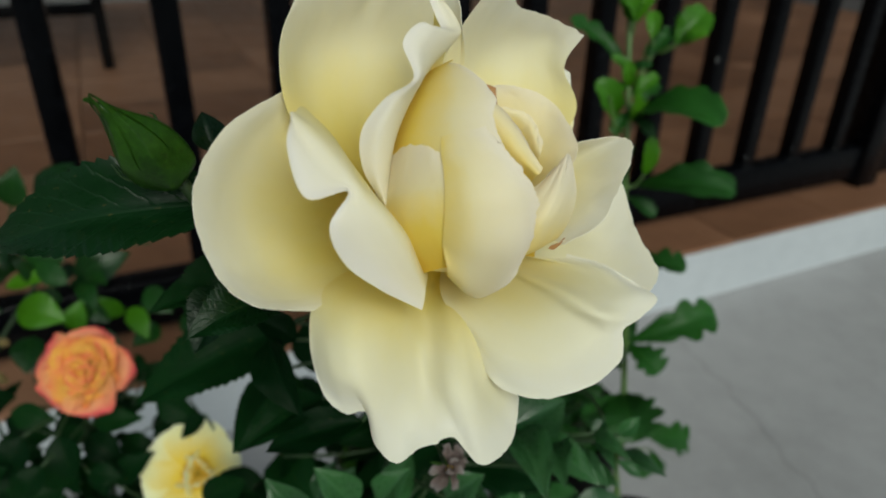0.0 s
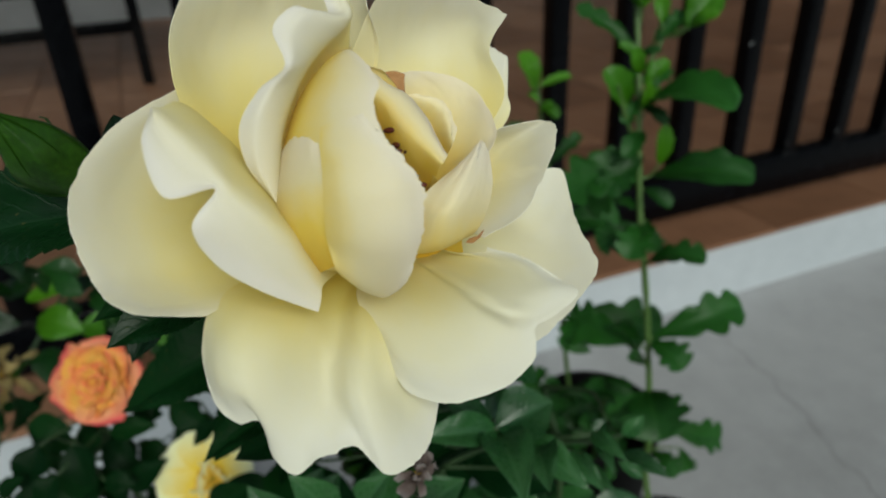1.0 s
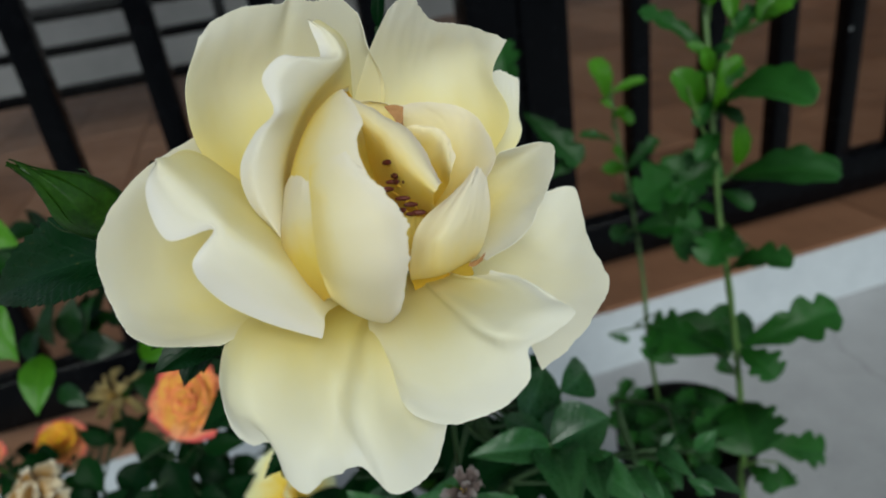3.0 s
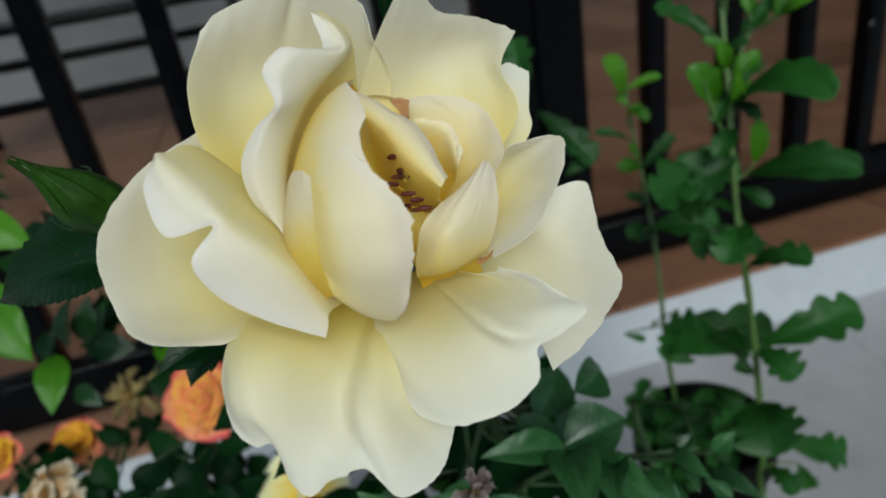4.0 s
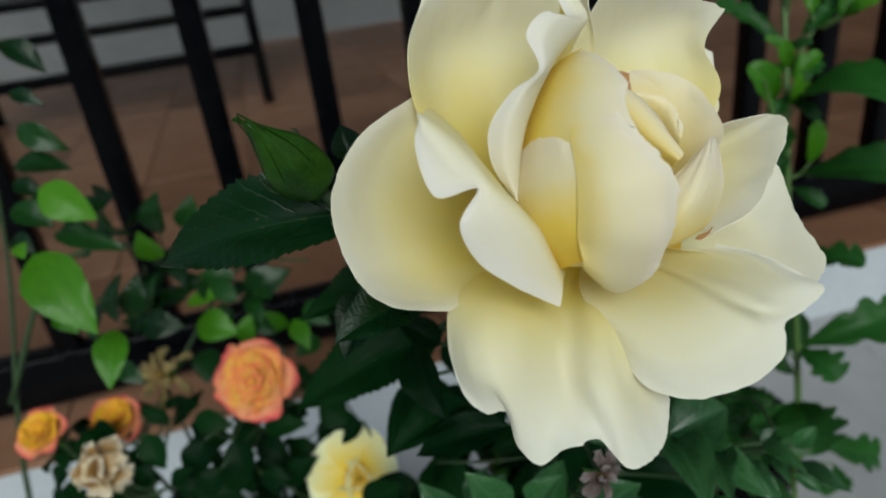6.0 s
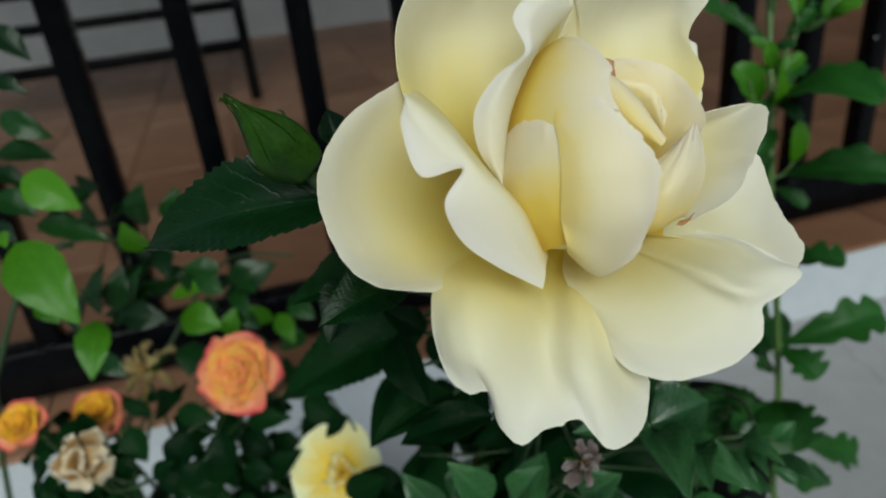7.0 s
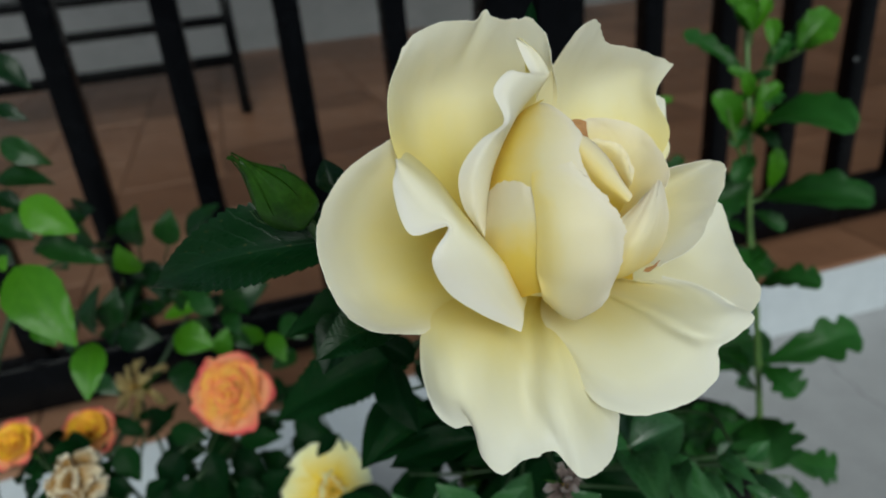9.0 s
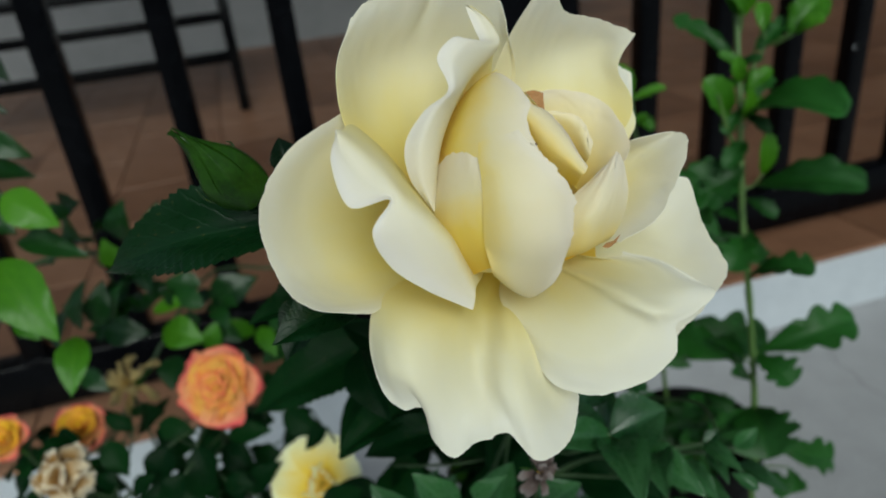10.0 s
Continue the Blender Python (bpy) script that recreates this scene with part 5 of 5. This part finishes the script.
thicket(rose_bush, (-0.035, 0.255, 0.50), (0.065, 0.05, 0.07), 60, 0.042, 0.6, "sharp", LEAF_SHADED, 31, SHOOTS)
thicket(rose_bush, (0.035, 0.275, 0.435), (0.05, 0.04, 0.04), 34, 0.040, 0.58, "sharp", LEAF_GLOSS, 32, SHOOTS)

# ---- small orange and yellow roses ----
pot_of((-0.24, 0.36, 0), 0.11, 0.20, "black plastic plant pot under small roses")
small_rose = thing("small_rose_bush", "small rose bush with orange, yellow and withered flowers", "rose", pose(-0.24, 0.36, 0.17))
pot_of((-0.44, 0.28, 0), 0.11, 0.16, "black plastic plant pot under a leafy rose")
side_rose = thing("leafy_rose", "rose shoots with fresh green leaves and no flower", "rose", pose(-0.44, 0.28, 0.135))
bpy.context.view_layer.update()
TWIGS = [
    [(-0.24, 0.36, 0.16), (-0.23, 0.35, 0.35), (-0.21, 0.325, 0.47), (-0.199, 0.312, 0.511)],
    [(-0.23, 0.36, 0.17), (-0.18, 0.34, 0.33), (-0.150, 0.312, 0.42), (-0.1425, 0.3025, 0.4475)],
    [(-0.25, 0.36, 0.17), (-0.29, 0.32, 0.35), (-0.284, 0.265, 0.480)],
    [(-0.25, 0.36, 0.17), (-0.32, 0.39, 0.33), (-0.362, 0.427, 0.418)],
    [(-0.29, 0.32, 0.35), (-0.33, 0.30, 0.44), (-0.342, 0.290, 0.487)],
    [(-0.30, 0.36, 0.30), (-0.33, 0.345, 0.40), (-0.336, 0.340, 0.452)],
]
for path in TWIGS:
    stem(small_rose, path, 0.0022, 0.0012)
small_bloom(small_rose, (-0.195, 0.307, 0.522), (0.06, -0.78, 0.58), 0.0255, ORANGE, ((3, 6, 0.50), (4, 20, 0.64), (4, 34, 0.78), (5, 50, 0.90), (5, 66, 1.02)), "orange rose with pink-red petal edges, fully double", 4, 0.8, 0.045, 0, 1.3, 0.26, BLUSH)
small_bloom(small_rose, (-0.1405, 0.2965, 0.456), (0.14, -0.70, 0.70), 0.0315, YELLOW, ((3, 34, 0.36), (6, 66, 1.0)), "pale yellow open rose with golden stamens", 8, 0.15, 0.0, 44, 1.6, 0.12, None, 0.10)
small_bloom(small_rose, (-0.284, 0.262, 0.489), (0.10, -0.70, 0.50), 0.0165, WITHERED, ((3, 20, 0.8), (4, 50, 1.0), (4, 84, 1.05)), "withered whitish rose with browned petals", 12, 1.5, 0.18, 16, 0.95, 0.5)
small_bloom(small_rose, (-0.362, 0.429, 0.426), (0.0, -0.6, 0.6), 0.024, STRAW, ((5, 30, 0.9), (6, 74, 1.1)), "dried-up straw-coloured rose head", 13, 1.4, 0.16, 8, 0.26)
small_bloom(small_rose, (-0.342, 0.286, 0.490), (0.15, -0.55, 0.80), 0.016, AMBER, ((3, 10, 0.65), (4, 24, 0.8), (5, 46, 1.0), (5, 66, 1.05)), "small amber rose with reddish edges", 14, 0.5, 0.0, 0, 1.3, 0.22, BLUSH)
small_bloom(small_rose, (-0.336, 0.338, 0.455), (0.15, -0.45, 0.85), 0.019, AMBER, ((3, 10, 0.65), (4, 24, 0.8), (5, 46, 1.0), (5, 66, 1.05)), "small amber rose with reddish edges", 15, 0.5, 0.0, 0, 1.3, 0.22, BLUSH)
leafy(small_rose, ("mini_leaf",), {"mini_leaf": "oval"}, 11, TWIGS)
thicket(small_rose, (-0.215, 0.335, 0.422), (0.075, 0.05, 0.045), 80, 0.026, 0.72, "oval", LEAF_SHADED, 41, TWIGS)
thicket(small_rose, (-0.27, 0.30, 0.40), (0.09, 0.05, 0.055), 80, 0.026, 0.72, "oval", LEAF_SHADED, 42, TWIGS)
thicket(small_rose, (-0.34, 0.31, 0.43), (0.05, 0.03, 0.045), 36, 0.024, 0.72, "oval", LEAF_SHADED, 43, TWIGS)
CANES = [
    [(-0.44, 0.28, 0.13), (-0.45, 0.34, 0.38), (-0.44, 0.40, 0.55), (-0.431, 0.424, 0.66)],
    [(-0.45, 0.36, 0.45), (-0.41, 0.40, 0.54), (-0.36, 0.415, 0.56), (-0.32, 0.43, 0.545)],
    [(-0.44, 0.28, 0.14), (-0.40, 0.38, 0.34), (-0.35, 0.46, 0.44), (-0.30, 0.49, 0.50), (-0.24, 0.50, 0.50)],
]
for path in CANES:
    stem(side_rose, path, 0.0026, 0.0012)
leafy(side_rose, ("side_leaf", "back_leaf"), {"side_leaf": "oval", "back_leaf": "oval"}, 17, CANES)
thicket(side_rose, (-0.31, 0.365, 0.585), (0.05, 0.03, 0.05), 16, 0.028, 0.62, "oval", LEAF_MID, 45, CANES)
thicket(side_rose, (-0.265, 0.375, 0.535), (0.05, 0.03, 0.028), 16, 0.024, 0.62, "oval", LEAF_MID, 46, CANES)

# ---- chrysanthemum with lobed leaves ----
pot_of((0.124, 0.535, 0), 0.061, 0.30, "tall black plastic plant pot with green shoots")
pot_of((0.163, 0.377, 0), 0.052, 0.30, "black plastic plant pot under the chrysanthemum")
mum = thing("chrysanthemum", "leafy chrysanthemum with upright stems and lobed green leaves", "chrysanthemum", pose(0.155, 0.40, 0.26))
bpy.context.view_layer.update()
STEMS = [
    [(0.157, 0.392, 0.255), (0.150, 0.415, 0.32), (0.147, 0.424, 0.35), (0.147, 0.421, 0.378), (0.141, 0.437, 0.46), (0.132, 0.439, 0.525), (0.127, 0.446, 0.565), (0.123, 0.464, 0.638), (0.121, 0.482, 0.686), (0.119, 0.495, 0.726)],
    [(0.123, 0.464, 0.638), (0.131, 0.472, 0.655), (0.143, 0.478, 0.675)],
    [(0.124, 0.455, 0.60), (0.113, 0.452, 0.625), (0.107, 0.45, 0.645)],
]
for path, r in zip(STEMS, (0.0029, 0.0016, 0.0016)):
    stem(mum, path, r, r * 0.6, STEM_PALE, 40)
leafy(mum, ("mum_leaf", "mum_young", "mum_broad"), {"mum_leaf": "lobed", "mum_young": "wavy", "mum_broad": "wavy"}, 23, STEMS, STEM_PALE)

# ---- a second chrysanthemum shoot in the narrow pot behind ----
shoot = thing("chrysanthemum_shoot", "slender chrysanthemum shoot with small fresh leaves", "chrysanthemum", pose(0.118, 0.52, 0.25))
bpy.context.view_layer.update()
SHOOT = [
    [(0.112, 0.515, 0.25), (0.092, 0.522, 0.385), (0.088, 0.554, 0.456), (0.081, 0.584, 0.518), (0.072, 0.609, 0.572), (0.067, 0.632, 0.62)],
    [(0.125, 0.515, 0.25), (0.118, 0.478, 0.34), (0.118, 0.455, 0.385)],
]
for path in SHOOT:
    stem(shoot, path, 0.0022, 0.0013, STEM_PALE, 30)
leafy(shoot, ("shoot_leaf", "shoot_young"), {"shoot_leaf": "lobed", "shoot_young": "wavy"}, 29, SHOOT, STEM_PALE)
thicket(shoot, (0.112, 0.515, 0.33), (0.055, 0.035, 0.022), 30, 0.028, 0.6, "lobed", LEAF_MUM, 52, SHOOT)
thicket(shoot, (0.112, 0.455, 0.35), (0.042, 0.028, 0.028), 26, 0.026, 0.6, "lobed", LEAF_MUM, 51, SHOOT)


# ---- terracotta tiles of the porch, each a piece of its own ----
def porch_tiles():
    size, gap = 0.30, 0.0035
    bm = bmesh.new()
    box(bm, gap / 2, gap / 2, -0.010, size - gap / 2, size - gap / 2, 0.0, 0.0015)
    me = finish(bm, "tile", TILE, False)
    floor = thing("floor", "brown terracotta floor tiles of the porch with thin joints", "floor", HOUSE @ pose(0, 0, TILE_Z), kind="structure")
    rng = random.Random(2)
    for i in range(-7, 13):
        for j in range(12):
            ob = new("tile", me)
            ob.parent = floor
            ob.matrix_basis = pose(0.203 + i * size, NOSING - 0.004 + j * size, rng.uniform(-0.0006, 0.0006))


porch_tiles()
